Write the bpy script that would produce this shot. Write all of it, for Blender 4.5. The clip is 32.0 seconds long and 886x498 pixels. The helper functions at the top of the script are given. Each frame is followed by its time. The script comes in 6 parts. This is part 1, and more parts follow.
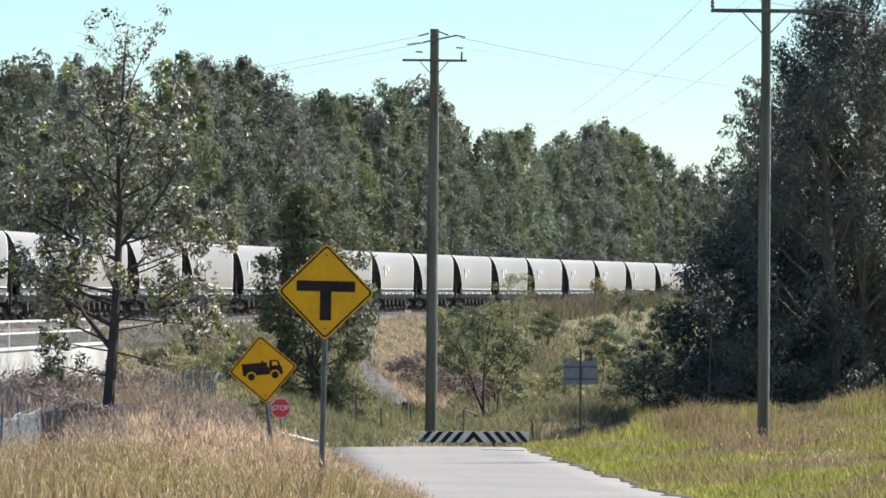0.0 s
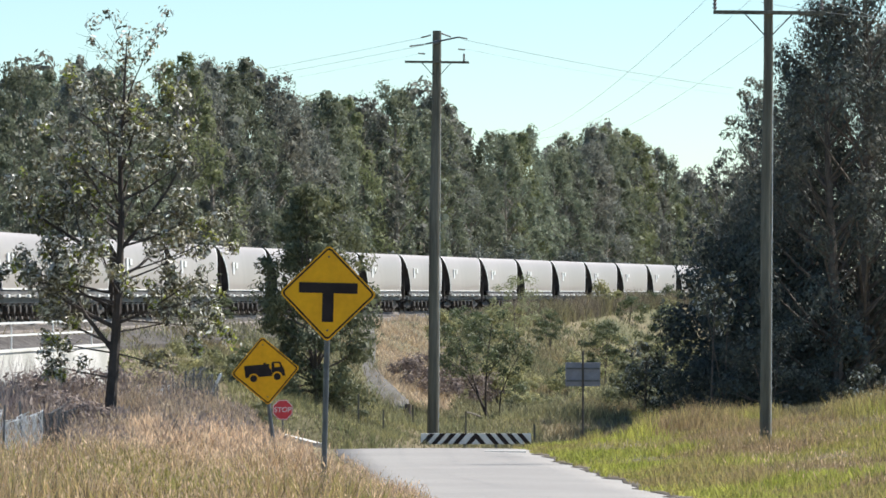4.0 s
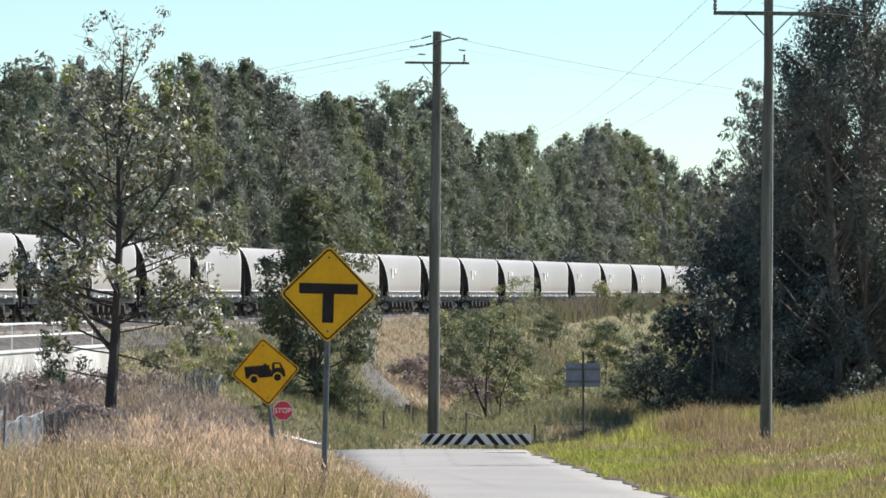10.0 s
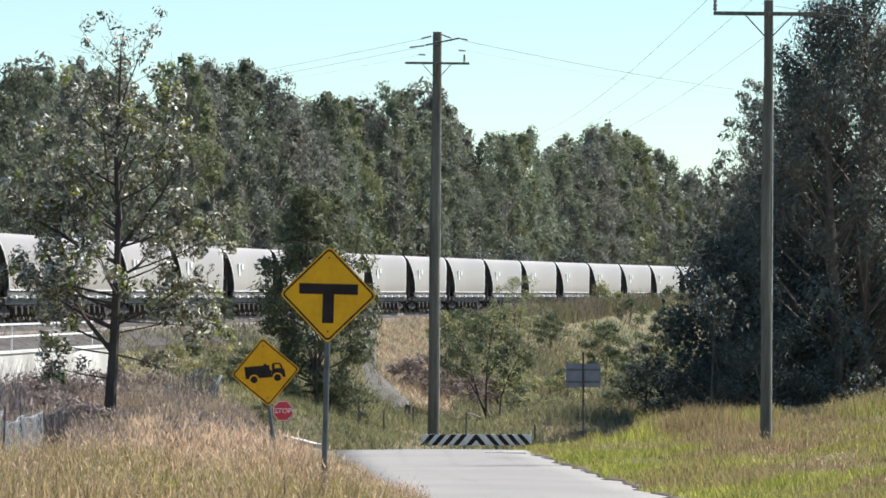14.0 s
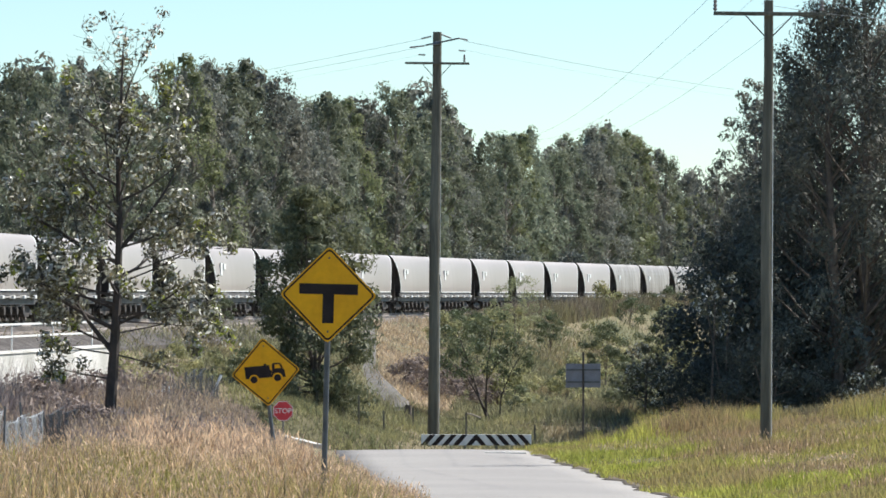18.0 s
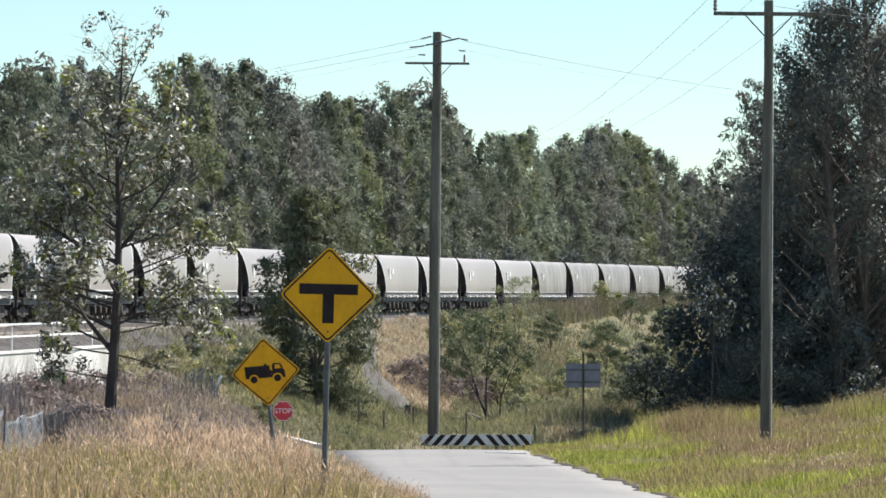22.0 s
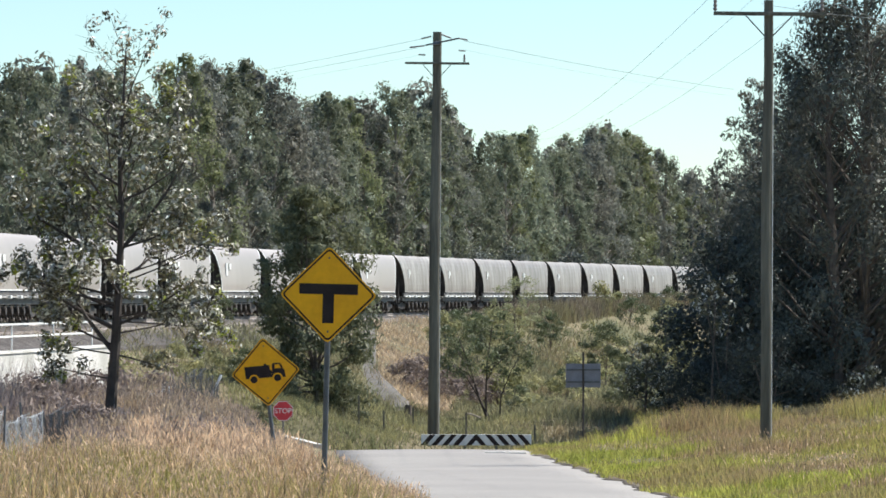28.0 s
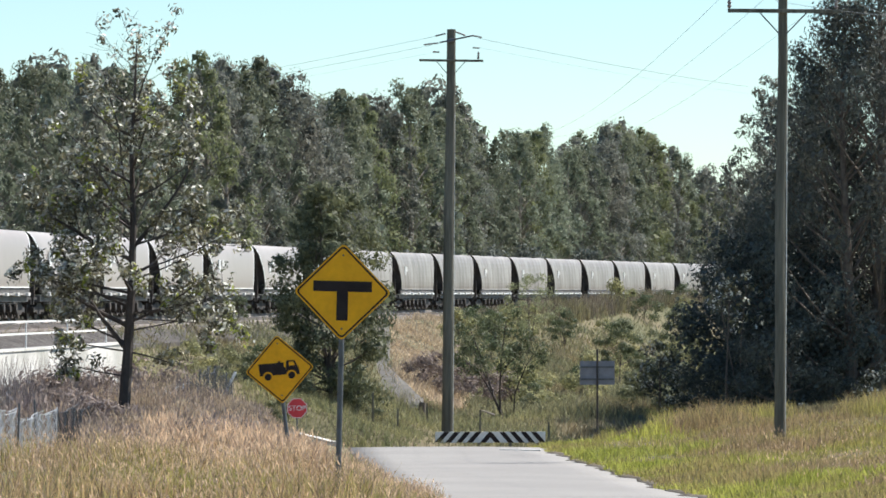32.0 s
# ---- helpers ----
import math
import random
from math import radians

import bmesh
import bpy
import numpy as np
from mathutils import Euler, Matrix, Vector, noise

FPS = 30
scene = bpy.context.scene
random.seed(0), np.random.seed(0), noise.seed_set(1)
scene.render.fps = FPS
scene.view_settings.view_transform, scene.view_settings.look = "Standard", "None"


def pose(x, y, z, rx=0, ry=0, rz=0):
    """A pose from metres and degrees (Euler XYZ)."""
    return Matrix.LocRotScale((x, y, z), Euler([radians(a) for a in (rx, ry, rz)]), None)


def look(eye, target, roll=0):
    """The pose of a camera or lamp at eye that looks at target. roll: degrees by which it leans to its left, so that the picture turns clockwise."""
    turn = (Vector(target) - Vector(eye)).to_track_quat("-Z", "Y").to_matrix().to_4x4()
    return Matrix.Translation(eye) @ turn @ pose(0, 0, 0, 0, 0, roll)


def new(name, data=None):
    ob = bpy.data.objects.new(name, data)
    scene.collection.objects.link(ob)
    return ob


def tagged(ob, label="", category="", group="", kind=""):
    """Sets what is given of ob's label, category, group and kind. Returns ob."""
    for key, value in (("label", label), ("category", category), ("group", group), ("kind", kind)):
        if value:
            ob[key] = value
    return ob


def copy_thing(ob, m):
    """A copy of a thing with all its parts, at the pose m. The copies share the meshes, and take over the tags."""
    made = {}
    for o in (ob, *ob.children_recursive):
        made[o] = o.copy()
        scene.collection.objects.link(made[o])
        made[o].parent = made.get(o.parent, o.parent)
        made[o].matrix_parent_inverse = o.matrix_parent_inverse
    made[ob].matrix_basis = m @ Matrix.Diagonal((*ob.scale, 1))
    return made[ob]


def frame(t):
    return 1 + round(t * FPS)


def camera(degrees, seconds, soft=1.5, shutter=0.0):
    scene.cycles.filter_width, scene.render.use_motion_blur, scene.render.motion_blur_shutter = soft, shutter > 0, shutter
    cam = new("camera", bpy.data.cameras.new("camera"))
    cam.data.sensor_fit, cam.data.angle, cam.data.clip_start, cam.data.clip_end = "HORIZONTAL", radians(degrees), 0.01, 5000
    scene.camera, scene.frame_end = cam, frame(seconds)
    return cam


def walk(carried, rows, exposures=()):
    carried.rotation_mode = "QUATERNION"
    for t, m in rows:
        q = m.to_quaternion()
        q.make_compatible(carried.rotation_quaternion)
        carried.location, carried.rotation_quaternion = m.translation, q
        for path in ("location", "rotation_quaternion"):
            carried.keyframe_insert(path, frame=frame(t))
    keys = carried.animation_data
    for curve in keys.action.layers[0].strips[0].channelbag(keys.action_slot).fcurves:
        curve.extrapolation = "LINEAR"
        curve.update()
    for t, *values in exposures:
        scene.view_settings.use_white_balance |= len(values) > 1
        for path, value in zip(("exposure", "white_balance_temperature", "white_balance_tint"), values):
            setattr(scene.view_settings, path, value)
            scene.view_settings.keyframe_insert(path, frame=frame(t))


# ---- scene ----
cam = camera(11.627, 32.0, soft=1.65)
EYE = Vector((0.0, 0.0, 1.7))


def aim(dx, dy):
    """The camera's pose, turned by so many hundredths of a degree to its left and upwards."""
    k = 1000.0 * radians(0.01)
    return look(EYE, (-dx * k, 1000.0, 1.7 + 10.52 + dy * k))


walk(cam, [(t, aim(dx, dy)) for t, dx, dy in (
    (0.0, -3.35, -3.2), (1.0, -3.15, -2.7), (3.0, -2.85, -2.2), (3.5, -1.0, -1.6), (4.2, -0.3, -0.8),
    (5.5, 0.0, -0.3), (6.0, 0.0, 0.0), (9.0, 0.0, 0.0), (12.0, 0.05, 0.3), (18.0, 0.1, 0.6), (24.0, 0.15, 0.7),
    (30.5, 0.1, 0.5), (31.1, 0.1, 0.3), (31.5, 1.2, -0.6), (31.7, 3.8, -1.4), (31.9, 7.6, -2.2), (32.0, 18.6, -3.0))],
     exposures=((0.0, 0.95), (32.0, 0.95)))

# ---- daylight ----
SUN_AZ, SUN_EL = 57.0, 52.0   # degrees to the right of the view, degrees up
world = bpy.data.worlds.new("sky")
scene.world = world
world.use_nodes = True
wn = world.node_tree.nodes
sky = wn.new("ShaderNodeTexSky")
sky.sky_type = "NISHITA"
sky.sun_disc = False
sky.sun_elevation, sky.sun_rotation = radians(SUN_EL), radians(SUN_AZ)
sky.air_density, sky.dust_density, sky.ozone_density = 1.0, 0.0, 2.0
wn["Background"].inputs["Strength"].default_value = 0.075
tint = wn.new("ShaderNodeMix")
tint.data_type, tint.blend_type = "RGBA", "MULTIPLY"
tint.inputs["Factor"].default_value, tint.inputs["B"].default_value = 1.0, (0.805, 0.948, 1.0, 1)
world.node_tree.links.new(sky.outputs[0], tint.inputs["A"])
world.node_tree.links.new(tint.outputs["Result"], wn["Background"].inputs[0])
sun = new("sun", bpy.data.lights.new("sun", "SUN"))
sun.data.energy, sun.data.angle, sun.data.color = 4.6, radians(0.53), (1.0, 0.96, 0.9)
to_sun = Vector((math.sin(radians(SUN_AZ)) * math.cos(radians(SUN_EL)),
                 math.cos(radians(SUN_AZ)) * math.cos(radians(SUN_EL)), math.sin(radians(SUN_EL))))
sun.matrix_world = Matrix.Translation((60, 60, 80)) @ to_sun.to_track_quat("Z", "Y").to_matrix().to_4x4()


# ---- materials ----
def material(name, base, rough=0.7, metal=0.0, second=None, scale=2.0, fine=0.25, fine_scale=40.0, bump=0.0,
             bump_scale=60.0, per_object=0.0, per_island=0.0, patches=None, patch_scale=0.15, coords="Object",
             spec=0.5, through_light=0.0, stretch=(1, 1, 1), patch_edge=0.08, patch_mid=0.5):
    """A surface with a base colour, a second colour in stains, fine grain, relief and optional wide patches."""
    m = bpy.data.materials.new(name)
    m.use_nodes = True
    nt = m.node_tree
    n, l = nt.nodes, nt.links
    b = n["Principled BSDF"]
    b.inputs["Roughness"].default_value, b.inputs["Metallic"].default_value = rough, metal
    b.inputs["Specular IOR Level"].default_value = spec
    if coords == "World":
        vec = n.new("ShaderNodeNewGeometry").outputs["Position"]
    else:
        vec = n.new("ShaderNodeTexCoord").outputs["Object"]
    if tuple(stretch) != (1, 1, 1):
        mp = n.new("ShaderNodeMapping")
        mp.inputs["Scale"].default_value = stretch
        l.new(vec, mp.inputs["Vector"])
        vec = mp.outputs["Vector"]

    def noise_out(sc, detail=4.0):
        t = n.new("ShaderNodeTexNoise")
        t.inputs["Scale"].default_value, t.inputs["Detail"].default_value = sc, detail
        l.new(vec, t.inputs["Vector"])
        return t.outputs["Fac"]

    def mixed(fac, a, c, mode="MIX"):
        x = n.new("ShaderNodeMix")
        x.data_type, x.blend_type = "RGBA", mode
        if hasattr(fac, "links"):
            l.new(fac, x.inputs["Factor"])
        else:
            x.inputs["Factor"].default_value = fac
        for sock, v in ((x.inputs["A"], a), (x.inputs["B"], c)):
            if hasattr(v, "links"):
                l.new(v, sock)
            else:
                sock.default_value = (*v, 1)
        return x.outputs["Result"]

    def ramped(val, lo, hi):
        r = n.new("ShaderNodeMapRange")
        r.inputs["From Min"].default_value, r.inputs["From Max"].default_value = lo, hi
        l.new(val, r.inputs["Value"])
        return r.outputs["Result"]

    col = tuple(base)
    if second:
        col = mixed(ramped(noise_out(scale), 0.4, 0.62), base, second)
    if patches:
        col = mixed(ramped(noise_out(patch_scale, 2.0), patch_mid - patch_edge, patch_mid + patch_edge), col, patches)
    if per_island:
        g = n.new("ShaderNodeNewGeometry")
        col = mixed(per_island, col, mixed(g.outputs["Random Per Island"], (0.35, 0.35, 0.4), (1.75, 1.7, 1.5)), "MULTIPLY")
    if per_object:
        o = n.new("ShaderNodeObjectInfo")
        col = mixed(per_object, col, mixed(o.outputs["Random"], (0.55, 0.52, 0.5), (1.25, 1.25, 1.25)), "MULTIPLY")
    if fine:
        col = mixed(fine, col, mixed(ramped(noise_out(fine_scale, 6.0), 0.3, 0.7), (0.45, 0.45, 0.45), (1.4, 1.4, 1.4)), "MULTIPLY")
    if hasattr(col, "links"):
        l.new(col, b.inputs["Base Color"])
    else:
        b.inputs["Base Color"].default_value = (*col, 1)
    if bump:
        bp = n.new("ShaderNodeBump")
        bp.inputs["Strength"].default_value, bp.inputs["Distance"].default_value = bump, 0.02
        l.new(noise_out(bump_scale, 6.0), bp.inputs["Height"])
        l.new(bp.outputs["Normal"], b.inputs["Normal"])
    if through_light:
        tr = n.new("ShaderNodeBsdfTranslucent")
        if hasattr(col, "links"):
            l.new(col, tr.inputs["Color"])
        else:
            tr.inputs["Color"].default_value = (*col, 1)
        mx = n.new("ShaderNodeMixShader")
        mx.inputs["Fac"].default_value = through_light
        l.new(b.outputs[0], mx.inputs[1])
        l.new(tr.outputs[0], mx.inputs[2])
        l.new(mx.outputs[0], n["Material Output"].inputs["Surface"])
    return m


M_GROUND = material("soil_and_dead_grass", (0.13, 0.122, 0.07), 0.95, second=(0.11, 0.11, 0.06), scale=0.35,
                    patches=(0.18, 0.15, 0.095), patch_scale=0.05, fine=0.6, fine_scale=6, bump=0.6, bump_scale=8, coords="World", spec=0.1)
M_ROAD = material("bleached_asphalt", (0.245, 0.232, 0.218), 0.9, second=(0.272, 0.258, 0.24), scale=0.3, fine=0.32,
                  fine_scale=30, bump=0.3, bump_scale=90, coords="World", spec=0.3)
M_PATCH = material("dark_road_streak", (0.11, 0.11, 0.11), 0.9, second=(0.15, 0.15, 0.15), scale=2, coords="World")
M_GRAVEL = material("gravel", (0.14, 0.131, 0.118), 0.95, second=(0.1, 0.093, 0.082), scale=0.8, fine=0.5, fine_scale=9, bump=0.5, bump_scale=12, coords="World", spec=0.2)
M_SAND = material("brown_road_sand", (0.19, 0.16, 0.12), 0.95, second=(0.12, 0.1, 0.075), scale=1.2, fine=0.6, fine_scale=14, bump=0.6, bump_scale=20, coords="World", spec=0.15)
M_STONE = material("ballast_stones", (0.19, 0.175, 0.165), 0.95, second=(0.115, 0.1, 0.092), scale=2.0, fine=0, per_island=1.0, coords="World", spec=0.2)
M_BALLAST = material("ballast", (0.105, 0.095, 0.088), 0.95, second=(0.062, 0.053, 0.047), scale=1.6, fine=0.9, fine_scale=4, bump=0.9, bump_scale=9, coords="World", spec=0.2)
M_CONCRETE = material("pale_concrete", (0.6, 0.58, 0.54), 0.85, second=(0.42, 0.41, 0.37), scale=0.5, fine=0.3, fine_scale=12, coords="World", spec=0.3)
M_WAGON = material("pale_grey_wagon_paint", (0.365, 0.325, 0.298), 0.42, second=(0.325, 0.288, 0.262), scale=0.3, fine=0.05, fine_scale=3.0,
                   per_object=0.12, stretch=(1.0, 1.0, 0.3))
M_WAGON_OLD = material("dusty_cream_wagon_paint", (0.325, 0.296, 0.268), 0.45, second=(0.225, 0.2, 0.175), scale=0.8, fine=0.5, fine_scale=4.0,
                       per_object=0.3, stretch=(1.6, 1.0, 0.25))
# Shade on the wagon ends and inside the hopper, put into the colour.
M_WAGON_END = material("shade_black_wagon_end", (0.06, 0.055, 0.055), 0.75, second=(0.035, 0.03, 0.03), scale=2)
M_SILL = material("worn_grey_steel", (0.42, 0.4, 0.375), 0.6, second=(0.25, 0.23, 0.21), scale=1.5, fine=0.3, fine_scale=8)
M_FRAME = material("dark_grey_steel", (0.13, 0.122, 0.115), 0.65, second=(0.08, 0.074, 0.07), scale=1.2, fine=0.3, fine_scale=6)
M_DARK = material("black_underframe", (0.035, 0.032, 0.03), 0.75, second=(0.07, 0.055, 0.045), scale=2.5)
M_WHEEL = material("wheel_steel", (0.13, 0.11, 0.1), 0.5, metal=0.5, second=(0.05, 0.045, 0.04), scale=4)
M_WHITE = material("white_paint", (0.78, 0.78, 0.76), 0.5, second=(0.66, 0.66, 0.63), scale=3, fine=0.1)
M_RAIL = material("rail_steel", (0.3, 0.26, 0.23), 0.8, second=(0.18, 0.15, 0.13), scale=1.0)
M_SLEEPER = material("sleeper_concrete", (0.36, 0.34, 0.31), 0.9, second=(0.25, 0.23, 0.21), scale=2)
M_POLE = material("weathered_timber", (0.158, 0.152, 0.125), 0.9, spec=0.12, second=(0.108, 0.103, 0.083), scale=3, fine=0.5, fine_scale=14, bump=0.6, bump_scale=30, stretch=(1, 1, 0.08))
M_GALV = material("galvanised_steel", (0.125, 0.13, 0.138), 0.5, metal=0.35, second=(0.085, 0.09, 0.095), scale=4, fine=0.2)
M_YELLOW = material("yellow_sign_sheeting", (0.88, 0.425, 0.014), 0.55, second=(0.8, 0.38, 0.014), scale=3, fine=0.12, fine_scale=14, spec=0.2)
M_BLACK = material("black_sign_film", (0.024, 0.017, 0.018), 0.6, second=(0.034, 0.026, 0.026), scale=5, fine=0.1, spec=0.15)
M_RED = material("red_sign_sheeting", (0.62, 0.035, 0.05), 0.4, second=(0.55, 0.03, 0.04), scale=5, fine=0.08)
M_SIGN_BACK = material("grey_sign_back", (0.22, 0.225, 0.26), 0.5, metal=0.3, second=(0.18, 0.185, 0.215), scale=3)
M_WIRE = material("dull_wire", (0.2, 0.2, 0.2), 0.5, metal=0.5)
M_PORCELAIN = material("brown_porcelain", (0.2, 0.17, 0.16), 0.3)
M_BARK = material("grey_brown_bark", (0.16, 0.13, 0.105), 0.9, second=(0.10, 0.08, 0.07), scale=3, fine=0.4, fine_scale=12, bump=0.5, bump_scale=18)
M_BARK_DARK = material("dark_brown_bark", (0.075, 0.06, 0.052), 0.9, second=(0.05, 0.04, 0.035), scale=3, fine=0.4, fine_scale=12, bump=0.5, bump_scale=18)
M_BARK_PALE = material("pale_gum_bark", (0.34, 0.30, 0.25), 0.85, second=(0.2, 0.165, 0.13), scale=1.2, fine=0.35, fine_scale=9, bump=0.4, bump_scale=15)
M_LEAF_YELLOW = material("yellow_green_gum_leaves", (0.165, 0.19, 0.098), 0.6, second=(0.215, 0.235, 0.128), scale=0.35, fine=0, per_island=0.4, through_light=0.45, per_object=0.4, spec=0.25)
M_LEAF_GREY = material("grey_gum_leaves", (0.165, 0.182, 0.156), 0.6, second=(0.212, 0.226, 0.195), scale=0.35, fine=0, per_island=0.4, through_light=0.38, per_object=0.6, patches=(0.185, 0.185, 0.155), patch_scale=0.15, spec=0.25)
M_LEAF = material("olive_gum_leaves", (0.162, 0.192, 0.138), 0.6, second=(0.215, 0.245, 0.178), scale=0.35, fine=0, per_island=0.4, through_light=0.38, per_object=0.65, patches=(0.185, 0.207, 0.14), patch_scale=0.12, spec=0.25)
M_LEAF_DENSE = material("deep_olive_leaves", (0.118, 0.135, 0.085), 0.6, second=(0.17, 0.18, 0.1), scale=0.4, fine=0, per_island=0.5, through_light=0.35, spec=0.3)
# Bluish tint, here and in M_LEAF_BUSH, imitates haze over the foliage.
M_LEAF_DARK = material("dark_dense_leaves", (0.085, 0.1, 0.092), 0.6, second=(0.12, 0.138, 0.126), scale=0.5, fine=0, per_island=0.5, through_light=0.24, patches=(0.14, 0.138, 0.115), patch_scale=0.2, spec=0.25)
M_LEAF_YOUNG = material("glossy_grey_green_leaves", (0.105, 0.105, 0.066), 0.45, second=(0.16, 0.145, 0.085), scale=0.5, fine=0, per_island=1.0, through_light=0.3, spec=0.6)
# Near-white leaf colour that imitates glints of sun on foliage.
M_LEAF_PALE = material("glint_pale_leaves", (0.55, 0.55, 0.5), 0.45, second=(0.4, 0.4, 0.35), scale=1.0, fine=0, per_island=0.8, through_light=0.2, spec=0.5)
# Darker copy of the tree leaves, with the bushes' shadow in its colour.
M_LEAF_BUSH = material("shade_dark_bush_leaves", (0.06, 0.072, 0.066), 0.65, second=(0.085, 0.098, 0.088), scale=0.5, fine=0, per_island=0.6, through_light=0.08, spec=0.25)
M_LEAF_SHRUB = material("fresh_green_leaves", (0.095, 0.122, 0.066), 0.55, second=(0.13, 0.145, 0.08), scale=0.8, fine=0, per_island=0.6, through_light=0.34, spec=0.3)
M_FEATHER = material("pale_feathery_leaves", (0.22, 0.245, 0.135), 0.6, second=(0.28, 0.295, 0.17), scale=0.8, fine=0, per_island=0.5, through_light=0.4, spec=0.3)
M_LEAF_BROWN = material("dead_brown_twigs", (0.25, 0.205, 0.19), 0.8, second=(0.19, 0.152, 0.138), scale=0.8, fine=0, per_island=0.6, through_light=0.2, spec=0.2)
M_DRY_GRASS = material("dry_golden_grass", (0.53, 0.36, 0.245), 0.8, second=(0.36, 0.24, 0.155), scale=0.7, fine=0, per_island=1.0, through_light=0.35,
                       patches=(0.31, 0.29, 0.1), patch_scale=0.34, patch_mid=0.5, patch_edge=0.12, coords="World", spec=0.2)
M_SEED = material("pinkish_seed_heads", (0.68, 0.5, 0.36), 0.85, second=(0.52, 0.37, 0.26), scale=0.7, fine=0, per_island=0.7, through_light=0.4, coords="World", spec=0.15)
M_SEED_GRASS = material("purple_brown_seed_grass", (0.34, 0.275, 0.255), 0.85, second=(0.24, 0.195, 0.185), scale=0.8, fine=0, per_island=0.8, through_light=0.3,
                        patches=(0.38, 0.3, 0.22), patch_scale=0.4, coords="World", spec=0.2)
M_GREEN_GRASS = material("green_verge_grass", (0.31, 0.335, 0.07), 0.7, second=(0.42, 0.42, 0.11), scale=0.5, fine=0, per_island=0.8, through_light=0.4,
                         patches=(0.34, 0.28, 0.13), patch_mid=0.55, patch_scale=0.3, coords="World", spec=0.2)
M_MIXED_GRASS = material("mixed_bank_grass", (0.32, 0.32, 0.09), 0.75, second=(0.37, 0.325, 0.12), scale=0.6, fine=0, per_island=0.85, through_light=0.35,
                         patches=(0.33, 0.245, 0.15), patch_mid=0.51, patch_scale=0.25, coords="World", spec=0.2)
M_SLOPE_GRASS = material("rank_slope_grass", (0.265, 0.252, 0.15), 0.8, second=(0.185, 0.19, 0.118), scale=0.22, fine=0, per_island=0.8, through_light=0.3,
                         patches=(0.26, 0.205, 0.125), patch_mid=0.6, patch_scale=0.13, coords="World", spec=0.2)
M_WEED = material("dead_purple_weeds", (0.3, 0.252, 0.248), 0.85, second=(0.38, 0.32, 0.31), scale=0.8, fine=0, per_island=0.9, through_light=0.25, coords="World", spec=0.2)
# Dark brown that puts the trees' shade into the grass colour.
M_BANK_BROWN = material("shade_brown_bank_grass", (0.17, 0.145, 0.105), 0.85, second=(0.23, 0.205, 0.11), scale=0.8, fine=0, per_island=0.9, through_light=0.25, coords="World", spec=0.2)
M_TRACKSIDE = material("tall_brown_grass", (0.235, 0.2, 0.16), 0.85, second=(0.215, 0.2, 0.115), scale=0.15, fine=0, per_island=0.9, through_light=0.25, coords="World", spec=0.2)
M_RANK = material("rank_green_weeds", (0.33, 0.315, 0.165), 0.8, second=(0.22, 0.235, 0.13), scale=0.5, fine=0, per_island=0.7, through_light=0.35, spec=0.2)
M_SHOOT = material("yellow_green_shoots", (0.3, 0.32, 0.06), 0.55, second=(0.22, 0.27, 0.06), scale=1.0, fine=0, per_island=0.6, through_light=0.45, spec=0.3)
M_STRAW = material("straw_slope_grass", (0.56, 0.45, 0.34), 0.85, second=(0.4, 0.3, 0.2), scale=0.4, fine=0, per_island=0.6, through_light=0.3, coords="World", spec=0.2)
M_VAN = material("white_van_paint", (0.68, 0.67, 0.71), 0.25, second=(0.63, 0.62, 0.66), scale=1, fine=0.05)
M_GLASS = material("dark_window_glass", (0.015, 0.018, 0.02), 0.06, spec=0.8, fine=0)
M_SCREEN = material("blue_grey_windscreen", (0.10, 0.13, 0.17), 0.05, spec=0.9, fine=0)
M_TYRE = material("black_tyre", (0.02, 0.02, 0.02), 0.8)
M_TAIL = material("red_tail_lamp", (0.4, 0.015, 0.015), 0.25, fine=0)
# Bright wire colour that includes a glint of sun.
M_MESH = material("galvanised_mesh_glint", (0.6, 0.61, 0.62), 0.4, metal=0.2, second=(0.6, 0.6, 0.6), scale=3)


